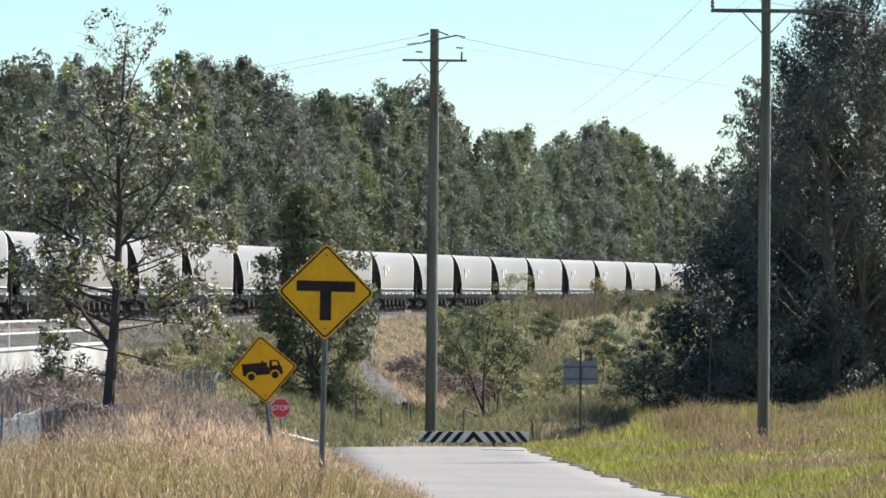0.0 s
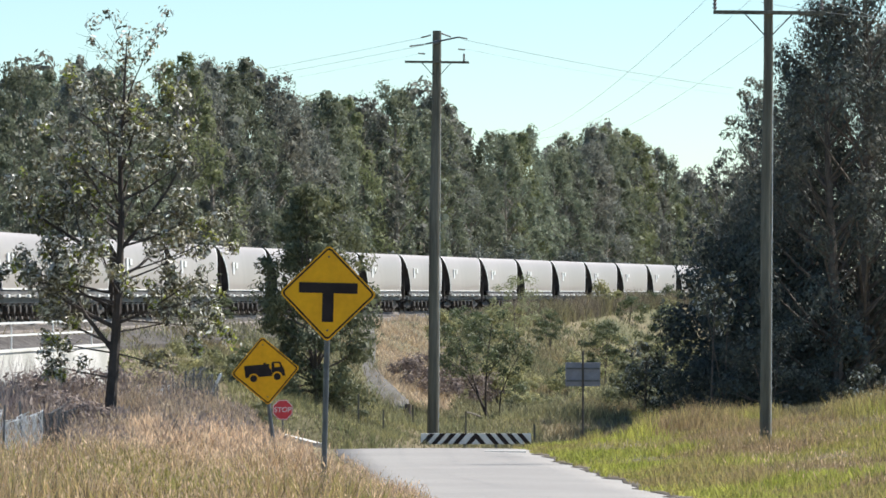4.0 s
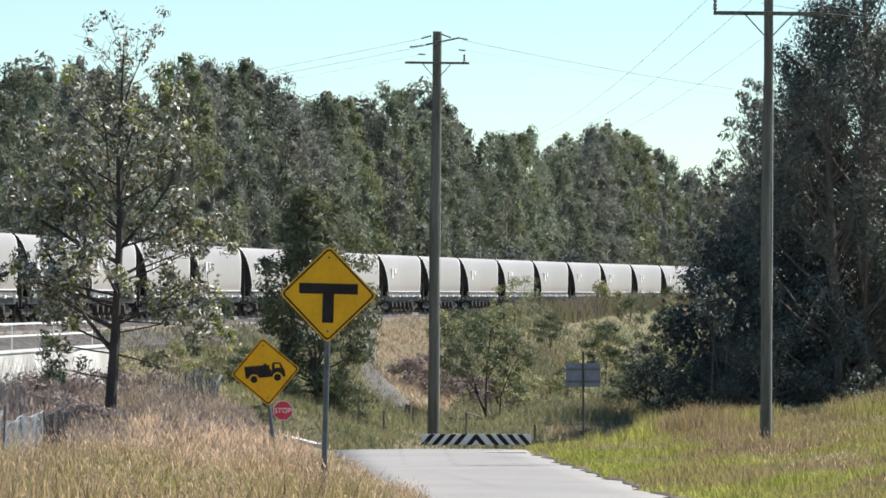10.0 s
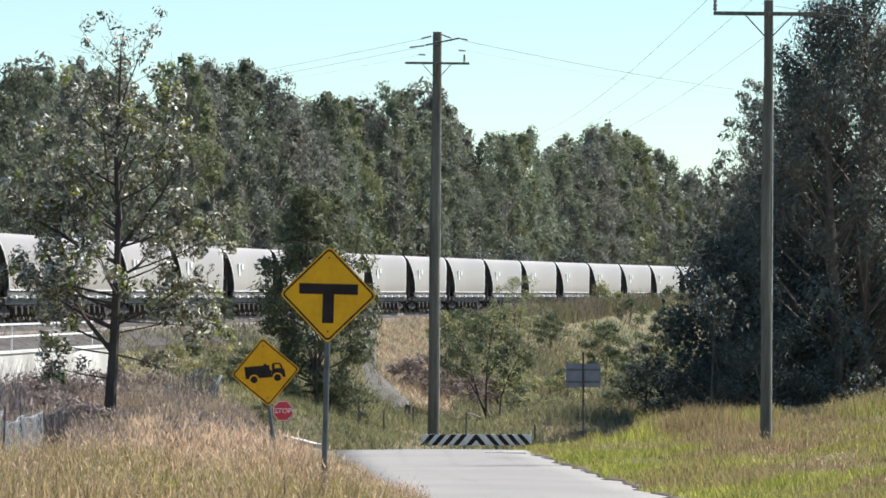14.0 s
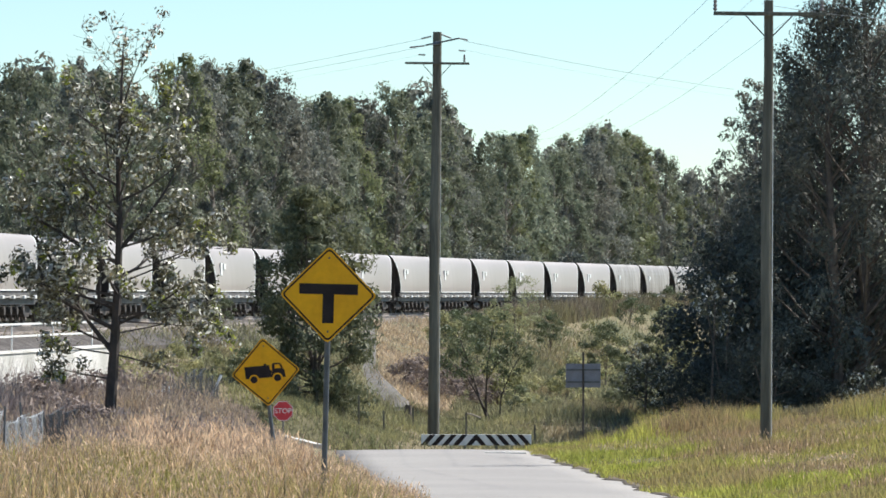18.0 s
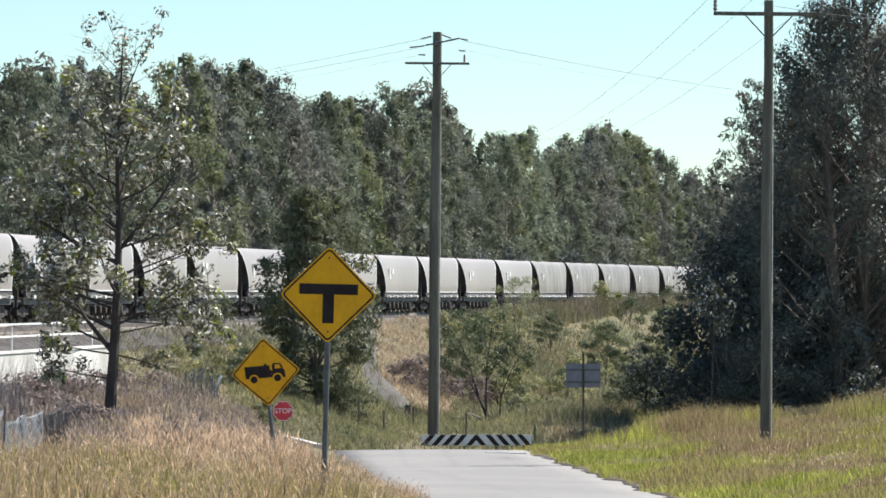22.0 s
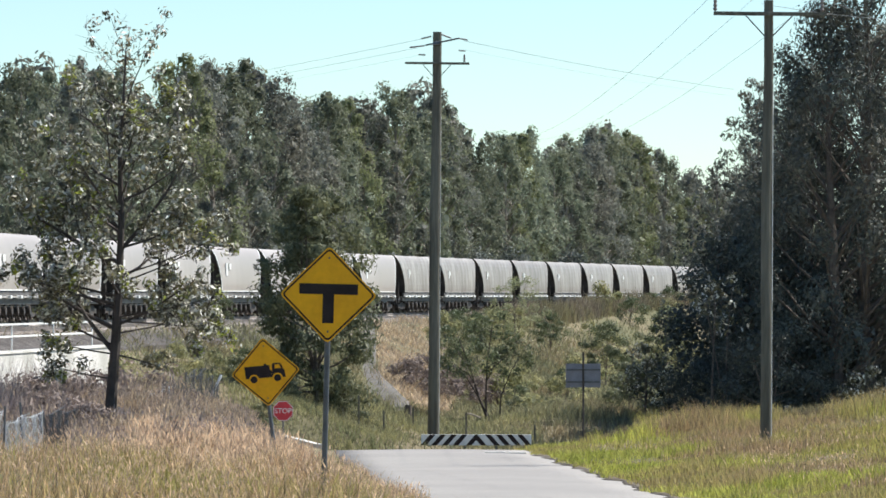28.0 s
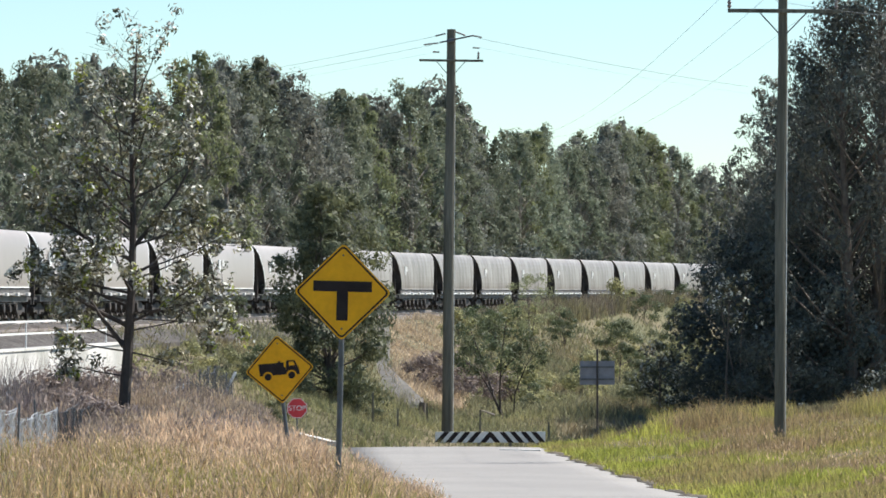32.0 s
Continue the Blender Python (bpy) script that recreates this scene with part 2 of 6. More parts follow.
# ---- mesh building ----
class Shape:
    """Collects vertices and faces of one part."""

    def __init__(self):
        self.v, self.f = [], []

    def add(self, verts, faces):
        k = len(self.v)
        self.v.extend([tuple(p) for p in verts])
        self.f.extend([tuple(i + k for i in q) for q in faces])
        return self

    def box(self, x0, x1, y0, y1, z0, z1, m=None, c=0.0):
        """A box; c chamfers its upright and lying edges."""
        if c <= 0:
            p = [Vector((x, y, z)) for z in (z0, z1) for y in (y0, y1) for x in (x0, x1)]
            q = [(0, 2, 3, 1), (4, 5, 7, 6), (0, 1, 5, 4), (2, 6, 7, 3), (0, 4, 6, 2), (1, 3, 7, 5)]
        else:
            bm = bmesh.new()
            bmesh.ops.create_cube(bm, size=1.0, matrix=Matrix.LocRotScale(((x0 + x1) / 2, (y0 + y1) / 2, (z0 + z1) / 2), None, (x1 - x0, y1 - y0, z1 - z0)))
            bmesh.ops.bevel(bm, geom=bm.edges[:], offset=c, segments=2, affect="EDGES", profile=0.5)
            bm.verts.ensure_lookup_table()
            p = [v.co.copy() for v in bm.verts]
            bm.verts.index_update()
            q = [tuple(v.index for v in g.verts) for g in bm.faces]
            bm.free()
        return self.add([m @ a for a in p] if m else p, q)

    def tube(self, a, b, r0, r1=None, n=8, caps=True):
        a, b = Vector(a), Vector(b)
        r1 = r0 if r1 is None else r1
        d = b - a
        if d.length < 1e-6:
            return self
        rot = d.to_track_quat("Z", "Y").to_matrix()
        vs = []
        for c, r in ((a, r0), (b, r1)):
            vs += [c + rot @ Vector((r * math.cos(t), r * math.sin(t), 0)) for t in [2 * math.pi * i / n for i in range(n)]]
        fs = [(i, (i + 1) % n, n + (i + 1) % n, n + i) for i in range(n)]
        if caps:
            fs += [tuple(range(n - 1, -1, -1)), tuple(range(n, 2 * n))]
        return self.add(vs, fs)

    def path(self, pts, radii, n=6):
        """A tube through several points."""
        vs, fs = [], []
        pts = [Vector(p) for p in pts]
        side = None
        for i, p in enumerate(pts):
            d = (pts[min(i + 1, len(pts) - 1)] - pts[max(i - 1, 0)]).normalized()
            if side is None:
                side = d.orthogonal()
            side = (side - d * side.dot(d)).normalized()
            up = d.cross(side)
            r = radii[i] if hasattr(radii, "__len__") else radii
            vs += [p + side * (r * math.cos(2 * math.pi * j / n)) + up * (r * math.sin(2 * math.pi * j / n)) for j in range(n)]
        for i in range(len(pts) - 1):
            fs += [(i * n + j, i * n + (j + 1) % n, (i + 1) * n + (j + 1) % n, (i + 1) * n + j) for j in range(n)]
        fs += [tuple(range(n - 1, -1, -1)), tuple(range((len(pts) - 1) * n, len(pts) * n))]
        return self.add(vs, fs)

    def slab(self, outline, y0, y1, m=None):
        """A plate with the given outline in x and z, from y0 to y1."""
        n = len(outline)
        vs = [Vector((x, y0, z)) for x, z in outline] + [Vector((x, y1, z)) for x, z in outline]
        fs = [tuple(range(n)), tuple(range(2 * n - 1, n - 1, -1))] + [(i, n + i, n + (i + 1) % n, (i + 1) % n) for i in range(n)]
        return self.add([m @ p for p in vs] if m else vs, fs)

    def mesh(self, name, mat, smooth=False):
        me = bpy.data.meshes.new(name)
        me.from_pydata(self.v, [], self.f)
        bm = bmesh.new()
        bm.from_mesh(me)
        bmesh.ops.recalc_face_normals(bm, faces=bm.faces)
        bm.to_mesh(me)
        bm.free()
        me.materials.append(mat)
        if smooth:
            me.shade_smooth()
            me.set_sharp_from_angle(angle=radians(35))
        return me


def part(name, shape, mat, parent, label="", smooth=False):
    ob = new(name, shape.mesh(name, mat, smooth))
    ob.parent = parent
    return tagged(ob, label) if label else ob


def thing(name, m, label, category, group="", kind=""):
    ob = new(name)
    ob.matrix_world = m
    return tagged(ob, label, category, group, kind)


def raw_mesh(name, verts, faces, mat):
    """A mesh from arrays: verts (n, 3), faces (m, 3) or (m, 4)."""
    me = bpy.data.meshes.new(name)
    me.vertices.add(len(verts))
    me.vertices.foreach_set("co", np.asarray(verts, dtype=np.float32).ravel())
    k = faces.shape[1]
    me.loops.add(faces.size)
    me.loops.foreach_set("vertex_index", faces.astype(np.int32).ravel())
    me.polygons.add(len(faces))
    me.polygons.foreach_set("loop_start", np.arange(0, faces.size, k, dtype=np.int32))
    me.update(calc_edges=True)
    me.validate()
    me.materials.append(mat)
    return me


# ---- the lie of the land ----
TH0, CURVE = 0.14715, 0.000532          # the railway's heading at its mark, and its bend per metre
MARK = (-15.22, 249.1)
RAD = 1.0 / CURVE
CENTRE = (MARK[0] + RAD * math.cos(TH0), MARK[1] - RAD * math.sin(TH0))
RAIL_Z = 0.37


def track(u, off=0.0):
    """The place and heading u metres along the railway, off metres to its left."""
    th = TH0 + CURVE * u
    x = MARK[0] + (math.cos(TH0) - math.cos(th)) * RAD
    y = MARK[1] + (math.sin(th) - math.sin(TH0)) * RAD
    x, y = x - off * math.cos(th), y + off * math.sin(th)
    turn = float(bend(y + 2) - bend(y - 2)) / 4.0
    return x + float(bend(y)), y, th + turn * math.cos(th) ** 2


def beside(x, y):
    """How far a point lies to the right of the railway."""
    return RAD - np.hypot(x - bend(y) - CENTRE[0], y - CENTRE[1])


def table(pairs, lo=-200, hi=800, soft=9):
    ys = np.arange(lo, hi, 0.5)
    a = np.interp(ys, [p[0] for p in pairs], [p[1] for p in pairs])
    k = np.hanning(int(soft * 2) * 2 + 3)
    pad = len(k) // 2
    a = np.convolve(np.pad(a, pad, mode="edge"), k / k.sum(), mode="valid")
    return lambda q: np.interp(q, ys, a)


# how far the railway strays to the right of a true arc, by y
bend = table([(180, 1.0), (190, 1.0), (210, 0.49), (230, 0.11), (250, -0.13), (270, -0.24), (290, -0.25), (310, -0.19), (330, -0.09), (350, 0.02), (370, 0.12), (390, 0.17), (410, 0.14), (430, 0.0), (450, -0.2), (470, -0.4)], soft=14)
road_z = table([(-200, 1.0), (0, 0), (50, -1.3), (85, -2.25), (115, -2.72), (131, -2.93), (140, -3.45), (150, -4.1), (160, -4.75), (172, -5.2), (800, -5.2)], soft=5)
road_c = table([(-200, 20), (0, 7), (50, 3.6), (70, 2.3), (85, 1.6), (130, -0.4), (165, -1.4), (800, -1.4)], soft=14)
road_h = table([(-200, 2.9), (135, 2.9), (150, 3.4), (160, 4.2), (170, 6.0), (800, 6.0)], soft=4)
LANE = [(700, 316), (60, 188), (20, 180), (0, 176), (-6, 174.7), (-9.6, 173.9), (-11.6, 171.5), (-12.4, 167), (-13.0, 160), (-13.9, 150), (-15.0, 130), (-18.2, 90), (-26, 20), (-46, -120)]


def lane_line(step=1.0):
    p = np.array(LANE, float)
    s = np.r_[0, np.cumsum(np.hypot(*np.diff(p, axis=0).T))]
    q = np.arange(0, s[-1], step)
    xy = np.c_[np.interp(q, s, p[:, 0]), np.interp(q, s, p[:, 1])]
    k = np.hanning(15)
    k /= k.sum()
    for j in (0, 1):
        xy[7:-7, j] = np.convolve(xy[:, j], k, mode="valid")
    return xy


LANE_XY = lane_line()
lane_run = np.r_[0, np.cumsum(np.hypot(*np.diff(LANE_XY, axis=0).T))]
LANE_FOOT = float(lane_run[np.argmin(np.abs(LANE_XY[:, 0]))])    # run at x = 0
lane_height = table([(-200, -5.5 + 0.06 * 14), (-14, -5.5 + 0.06 * 14), (0, -5.5), (22, -6.9), (200, -7.6), (800, -7.6)], soft=8)
LANE_Z = lane_height(lane_run - LANE_FOOT)


def lane_near(x, y):
    """Distance to the cross road's middle and its height there."""
    best = np.full(x.shape, 1e9)
    zz = np.zeros(x.shape)
    sub = (np.abs(LANE_XY[:, 0]) < 90) & (LANE_XY[:, 1] > -10)
    for (a, b), h in zip(LANE_XY[sub], LANE_Z[sub]):
        d = (x - a) ** 2 + (y - b) ** 2
        w = d < best
        best[w], zz[w] = d[w], h
    far = np.abs(x) >= 80
    d2 = np.abs(y - (176 + 0.2 * x)) * 0.98
    best = np.sqrt(best)
    best[far], zz[far] = np.where(x[far] > 0, d2[far], 1e3), LANE_Z[0]
    return best, zz


def step01(a, b, q):
    t = np.clip((q - a) / (b - a), 0, 1)
    return t * t * (3 - 2 * t)


def land(x, y, road_cut=True):
    x, y = np.asarray(x, float), np.asarray(y, float)
    zr = road_z(y)
    dl = np.clip(road_c(y) - road_h(y) - 0.75 - x, 0, None)
    dr = np.clip(x - road_c(y) - road_h(y), 0, None)
    fade = (1 - step01(146, 170, y)) * (0.1 + 0.9 * step01(18, 62, y))
    rise = (1.15 + 0.15 * step01(70, 110, y)) * (1 - np.exp(-dl / 2.5)) - 0.12 * np.clip(dl - 2.5, 0, 6)
    near = zr + fade * rise + (1 - step01(160, 178, y)) * 0.085 * np.minimum(dr, 11)
    near = near + 0.82 * step01(3.2, 8.0, x) * step01(122, 152, y) * (1 - step01(163, 175, y))
    bumps = 0.10 * np.sin(x * 0.9 + 1.3 * np.sin(y * 0.23)) * np.sin(y * 0.31 + 0.7) * step01(0.3, 2.5, dl + dr)
    far = -4.95 + 0.7 * step01(188, 208, y) + 0.15 * np.sin(x * 0.31) * np.sin(y * 0.13)
    z = near + (far - near) * step01(160, 186, y) + bumps
    u = beside(x, y)
    slope = -0.1 - (np.abs(u) - 7.6) / np.where(u > 0, 2.9, 5.0)
    slope = np.where(np.abs(u) < 7.6, -0.1, slope)
    behind = np.where(u < 0, -2.0, -99.0)
    hill = np.maximum(slope, behind)
    hill = hill + 1.15 * step01(318, 392, y) * np.exp(-((u - 9.0) / 1.9) ** 2) * (u > 6.4)
    z = np.where(u < 0, hill, 0.5 * (z + hill + np.sqrt((z - hill) ** 2 + 0.15)))
    z = np.where(np.abs(u) < 7.0, -0.1, z)
    if road_cut:
        d, lz = lane_near(x, y)
        edge = np.where(y > 150, 4.2, 3.4)
        k = step01(0, 1, (d - edge) / np.where((u > 0) & (u < 13) & (x < -5), 1.2, np.where(x > 2, 6.0, np.where(y < 148, 2.4, 4.5))))
        z = lz - 0.05 + (z - lz + 0.05) * k
    return z


def land_at(x, y):
    return float(land(np.array([x]), np.array([y]))[0])


def grid_axis(core, outer):
    return np.array(sorted(set([-o for o in outer] + list(core) + list(outer))))


def build_ground():
    gx = grid_axis(np.arange(-42, 42.1, 0.8), [44, 48, 55, 65, 80, 100, 140, 200, 300, 500, 900, 1600, 3000])
    gy = np.array(sorted(set(list(np.arange(-20, 30, 5)) + list(np.arange(30, 240, 0.8)) + list(np.arange(240, 480, 2.5)) +
                             [-3000, -1500, -700, -300, -120, -60, -35, 490, 520, 570, 640, 760, 950, 1300, 1900, 3000])))
    X, Y = np.meshgrid(gx, gy)
    Z = land(X.ravel(), Y.ravel()).reshape(X.shape)
    dl = np.abs(X - road_c(Y)) - road_h(Y)
    Z = np.where((dl < 0.2) & (Y < 172), Z - 0.04, Z)
    w, h = len(gx), len(gy)
    i = np.arange(w * h).reshape(h, w)
    faces = np.stack([i[:-1, :-1], i[:-1, 1:], i[1:, 1:], i[1:, :-1]], axis=-1).reshape(-1, 4)
    ob = new("ground", raw_mesh("ground", np.c_[X.ravel(), Y.ravel(), Z.ravel()], faces, M_GROUND))
    ob.data.shade_smooth()
    return tagged(ob, "sloping ground of dry soil and dead grass", "ground", kind="structure")


def ribbon(name, line, halves, zs, mat, thick=0.12, cross=5):
    """A strip of road along a line of (x, y), with its thickness."""
    line = np.asarray(line, float)
    d = np.gradient(line, axis=0)
    d /= np.hypot(d[:, 0], d[:, 1])[:, None]
    nrm = np.c_[-d[:, 1], d[:, 0]]
    n = len(line)
    ts = np.linspace(-1, 1, cross)
    top = [np.c_[line + nrm * (halves * t)[:, None], zs + 0.03 * (1 - t * t)] for t in ts]
    low = [np.c_[line - nrm * halves[:, None], zs - thick], np.c_[line + nrm * halves[:, None], zs - thick]]
    rows = [low[0]] + top + [low[1]]
    v = np.concatenate(rows)
    fs = []
    for r in range(len(rows) - 1):
        a = np.arange(n - 1) + r * n
        fs.append(np.c_[a, a + 1, a + 1 + n, a + n])
    me = raw_mesh(name, v, np.concatenate(fs), mat)
    me.shade_smooth()
    return new(name, me)


ground = build_ground()
ys = np.arange(-60, 171.5, 1.0)
main_road = tagged(ribbon("road", np.c_[road_c(ys), ys], road_h(ys), road_z(ys) + 0.0, M_ROAD, cross=7), "sun-bleached grey asphalt side road", "road", kind="structure")
keep = (np.abs(LANE_XY[:, 0]) < 300)
cross_road = tagged(ribbon("cross_road", LANE_XY[keep], np.full(keep.sum(), 3.6), LANE_Z[keep] + 0.02, M_ROAD), "grey asphalt through road below the junction", "road", kind="structure")

# ---- railway ----
def strip_along(u0, u1, step, profile, name, mat):
    """A solid that follows the railway with the given cross profile (offset to the left, height)."""
    us = np.arange(u0, u1 + step / 2, step)
    k = len(profile)
    v = []
    for q in us:
        for off, z in profile:
            x, y, _ = track(q, off)
            v.append((x, y, z))
    fs = [(i * k + j, (i + 1) * k + j, (i + 1) * k + (j + 1) % k, i * k + (j + 1) % k) for i in range(len(us) - 1) for j in range(k)]
    s = Shape()
    s.add(v, fs + [tuple(range(k)), tuple(range(len(v) - 1, len(v) - k - 1, -1))])
    return s


ME_OFF, SECOND_OFF = 1.1, -3.4            # middle of the train's track and of the empty track
for name, mid, top in (("railway_track", ME_OFF, RAIL_Z), ("empty_railway_track", SECOND_OFF, 0.08)):
    tr = tagged(new(name), "railway track with steel rails on pale ballast", "railway track", kind="structure")
    part("ballast_bed", strip_along(-170, 560, 10, [(mid - 3.0, top - 0.62), (mid - 1.6, top - 0.2), (mid + 1.6, top - 0.2), (mid + 3.0, top - 0.62)], "ballast_bed", M_BALLAST), M_BALLAST, tr)
    for side in (-0.7525, 0.7525):
        c = mid + side
        part("rail", strip_along(-170, 560, 5, [(c - 0.07, top - 0.17), (c - 0.02, top - 0.13), (c - 0.036, top - 0.04), (c - 0.03, top), (c + 0.03, top), (c + 0.036, top - 0.04), (c + 0.02, top - 0.13), (c + 0.07, top - 0.17)], "rail", M_RAIL), M_RAIL, tr)
    sl = Shape()
    for q in np.arange(-80, 200, 0.75):
        x, y, th = track(q, mid)
        sl.box(-0.13, 0.13, -1.25, 1.25, top - 0.36, top - 0.165, Matrix.Translation((x, y, 0)) @ Matrix.Rotation(math.pi / 2 - th, 4, "Z"))
    tagged(part("sleepers", sl, M_SLEEPER, tr), kind="stuff")

shoulder = strip_along(-150, 10, 4, [(-6.2, -0.25), (-6.4, 0.0), (-7.7, -0.02), (-9.3, -0.5), (-9.34, -0.9)], "ballast_shoulder", M_BALLAST)
tagged(new("ballast_shoulder", shoulder.mesh("ballast_shoulder", M_BALLAST)), "grey ballast spread down the shoulder of the railway bank", "ballast", kind="structure")

# loose stones on the shoulder
rng = np.random.default_rng(40)
n = 9000
th = TH0 + CURVE * rng.uniform(-120, 10, n)
off = rng.uniform(6.3, 9.6, n)
xs = MARK[0] + (math.cos(TH0) - np.cos(th)) * RAD + off * np.cos(th)
ys = MARK[1] + (np.sin(th) - math.sin(TH0)) * RAD - off * np.sin(th)
zs = np.interp(off, [6.4, 7.7, 9.3, 9.6], [0.0, -0.02, -0.5, -0.62])
ax = rng.uniform(0.05, 0.17, (n, 3, 1)) * np.array([[[1, 0.2, 0.1], [-0.2, 1, 0.2], [0, -0.2, 0.8]]])
p = np.c_[xs, ys, zs][:, None, :]
v = np.concatenate([p + ax, p - ax], axis=1).reshape(-1, 3)
octa = np.array([(0, 1, 2), (1, 3, 2), (3, 4, 2), (4, 0, 2), (1, 0, 5), (3, 1, 5), (4, 3, 5), (0, 4, 5)])
f = (np.arange(n)[:, None, None] * 6 + octa[None]).reshape(-1, 3)
tagged(new("ballast_stones", raw_mesh("ballast_stones", v, f, M_STONE)), "loose grey stones on the railway shoulder", "ballast", kind="stuff")

# the concrete wall that holds the bank above the cross road
wall = thing("retaining_wall", pose(0, 0, 0), "pale concrete retaining wall below the railway bank", "wall", kind="structure")
part("wall_face", strip_along(-190, -71, 3.5, [(-10.4, -8.5), (-10.0, -0.40), (-9.5, -0.40), (-9.5, -8.5)], "wall_face", M_CONCRETE), M_CONCRETE, wall)
part("capping", strip_along(-190, -70.9, 3.5, [(-10.05, -0.40), (-10.03, -0.32), (-9.35, -0.32), (-9.35, -0.40)], "capping", M_WHITE), M_CONCRETE, wall, "bright concrete capping")

# a two-rail handrail along the top of the wall
rail_fence = thing("handrail", pose(0, 0, 0), "pale two-rail steel handrail on top of the concrete wall", "handrail")
for z in (0.20, 0.64):
    part("rail", strip_along(-190, -74.8, 3.2, [(-9.78, z - 0.035), (-9.78, z + 0.035), (-9.7, z + 0.035), (-9.7, z - 0.035)], "rail", M_WHITE), M_WHITE, rail_fence)
for q in np.arange(-186.8, -74, 8.0):
    x, y, _ = track(q, -9.74)
    part("post", Shape().tube((x, y, -0.4), (x, y, 0.67), 0.03, n=8), M_WHITE, rail_fence)


# ---- the coal train ----
LEN = 15.367
SECTIONS = ((0.93, 4.25, 7.3), (1.04, 4.18, 7.28), (1.14, 4.07, 7.22), (1.23, 3.9, 7.09), (1.315, 3.65, 6.87), (1.385, 3.32, 6.6), (1.44, 2.92, 6.32), (1.48, 2.5, 6.1), (1.5, 2.1, 5.95), (1.495, 1.8, 5.87), (1.47, 1.56, 5.82))


def wagon_sides(old):
    """Outer and inner shell of both long sides, with the rolled-in upper edge."""
    sides = []
    for sgn in (-1, 1):
        s = Shape()
        cols = 23 if old else 7
        ring = []
        for ci in range(cols):
            f = ci / (cols - 1)
            proud = 0.018 if old and ci % 2 == 1 else 0.0
            for wd, z, hl in SECTIONS:
                ring.append(((2 * f - 1) * hl, sgn * (wd + proud), z + (0.012 * math.sin(f * 17) if old and z > 4.1 else 0)))
        k = len(SECTIONS)
        fs = [(a * k + b, (a + 1) * k + b, (a + 1) * k + b + 1, a * k + b + 1) for a in range(cols - 1) for b in range(k - 1)]
        m = len(ring)
        inner = [(x * 0.992, y - sgn * 0.06, z) for x, y, z in ring]
        fs2 = [tuple(m + i for i in reversed(q)) for q in fs]
        rim = []
        for a in range(cols - 1):
            rim += [(a * k, m + a * k, m + (a + 1) * k, (a + 1) * k), (a * k + k - 1, (a + 1) * k + k - 1, m + (a + 1) * k + k - 1, m + a * k + k - 1)]
        for b in range(k - 1):
            rim += [(b, b + 1, m + b + 1, m + b), ((cols - 1) * k + b, m + (cols - 1) * k + b, m + (cols - 1) * k + b + 1, (cols - 1) * k + b + 1)]
        s.add(ring + inner, fs + fs2 + rim)
        sides.append(s)
    return sides


def wheel_shape():
    s = Shape()
    n = 20
    prof = ((0.0, -0.09), (0.12, -0.09), (0.14, -0.06), (0.38, -0.03), (0.40, -0.06), (0.46, -0.06), (0.465, 0.05), (0.49, 0.055), (0.49, 0.08), (0.0, 0.08))
    v = [(r * math.cos(2 * math.pi * i / n), w, r * math.sin(2 * math.pi * i / n)) for r, w in prof for i in range(n)]
    s.add(v, [(a * n + i, a * n + (i + 1) % n, (a + 1) * n + (i + 1) % n, (a + 1) * n + i) for a in range(len(prof) - 1) for i in range(n)])
    for k in range(3):
        t = 2 * math.pi * k / 3
        s.tube((0.13 * math.cos(t), -0.07, 0.13 * math.sin(t)), (0.37 * math.cos(t), -0.045, 0.37 * math.sin(t)), 0.03, n=5)
    return s


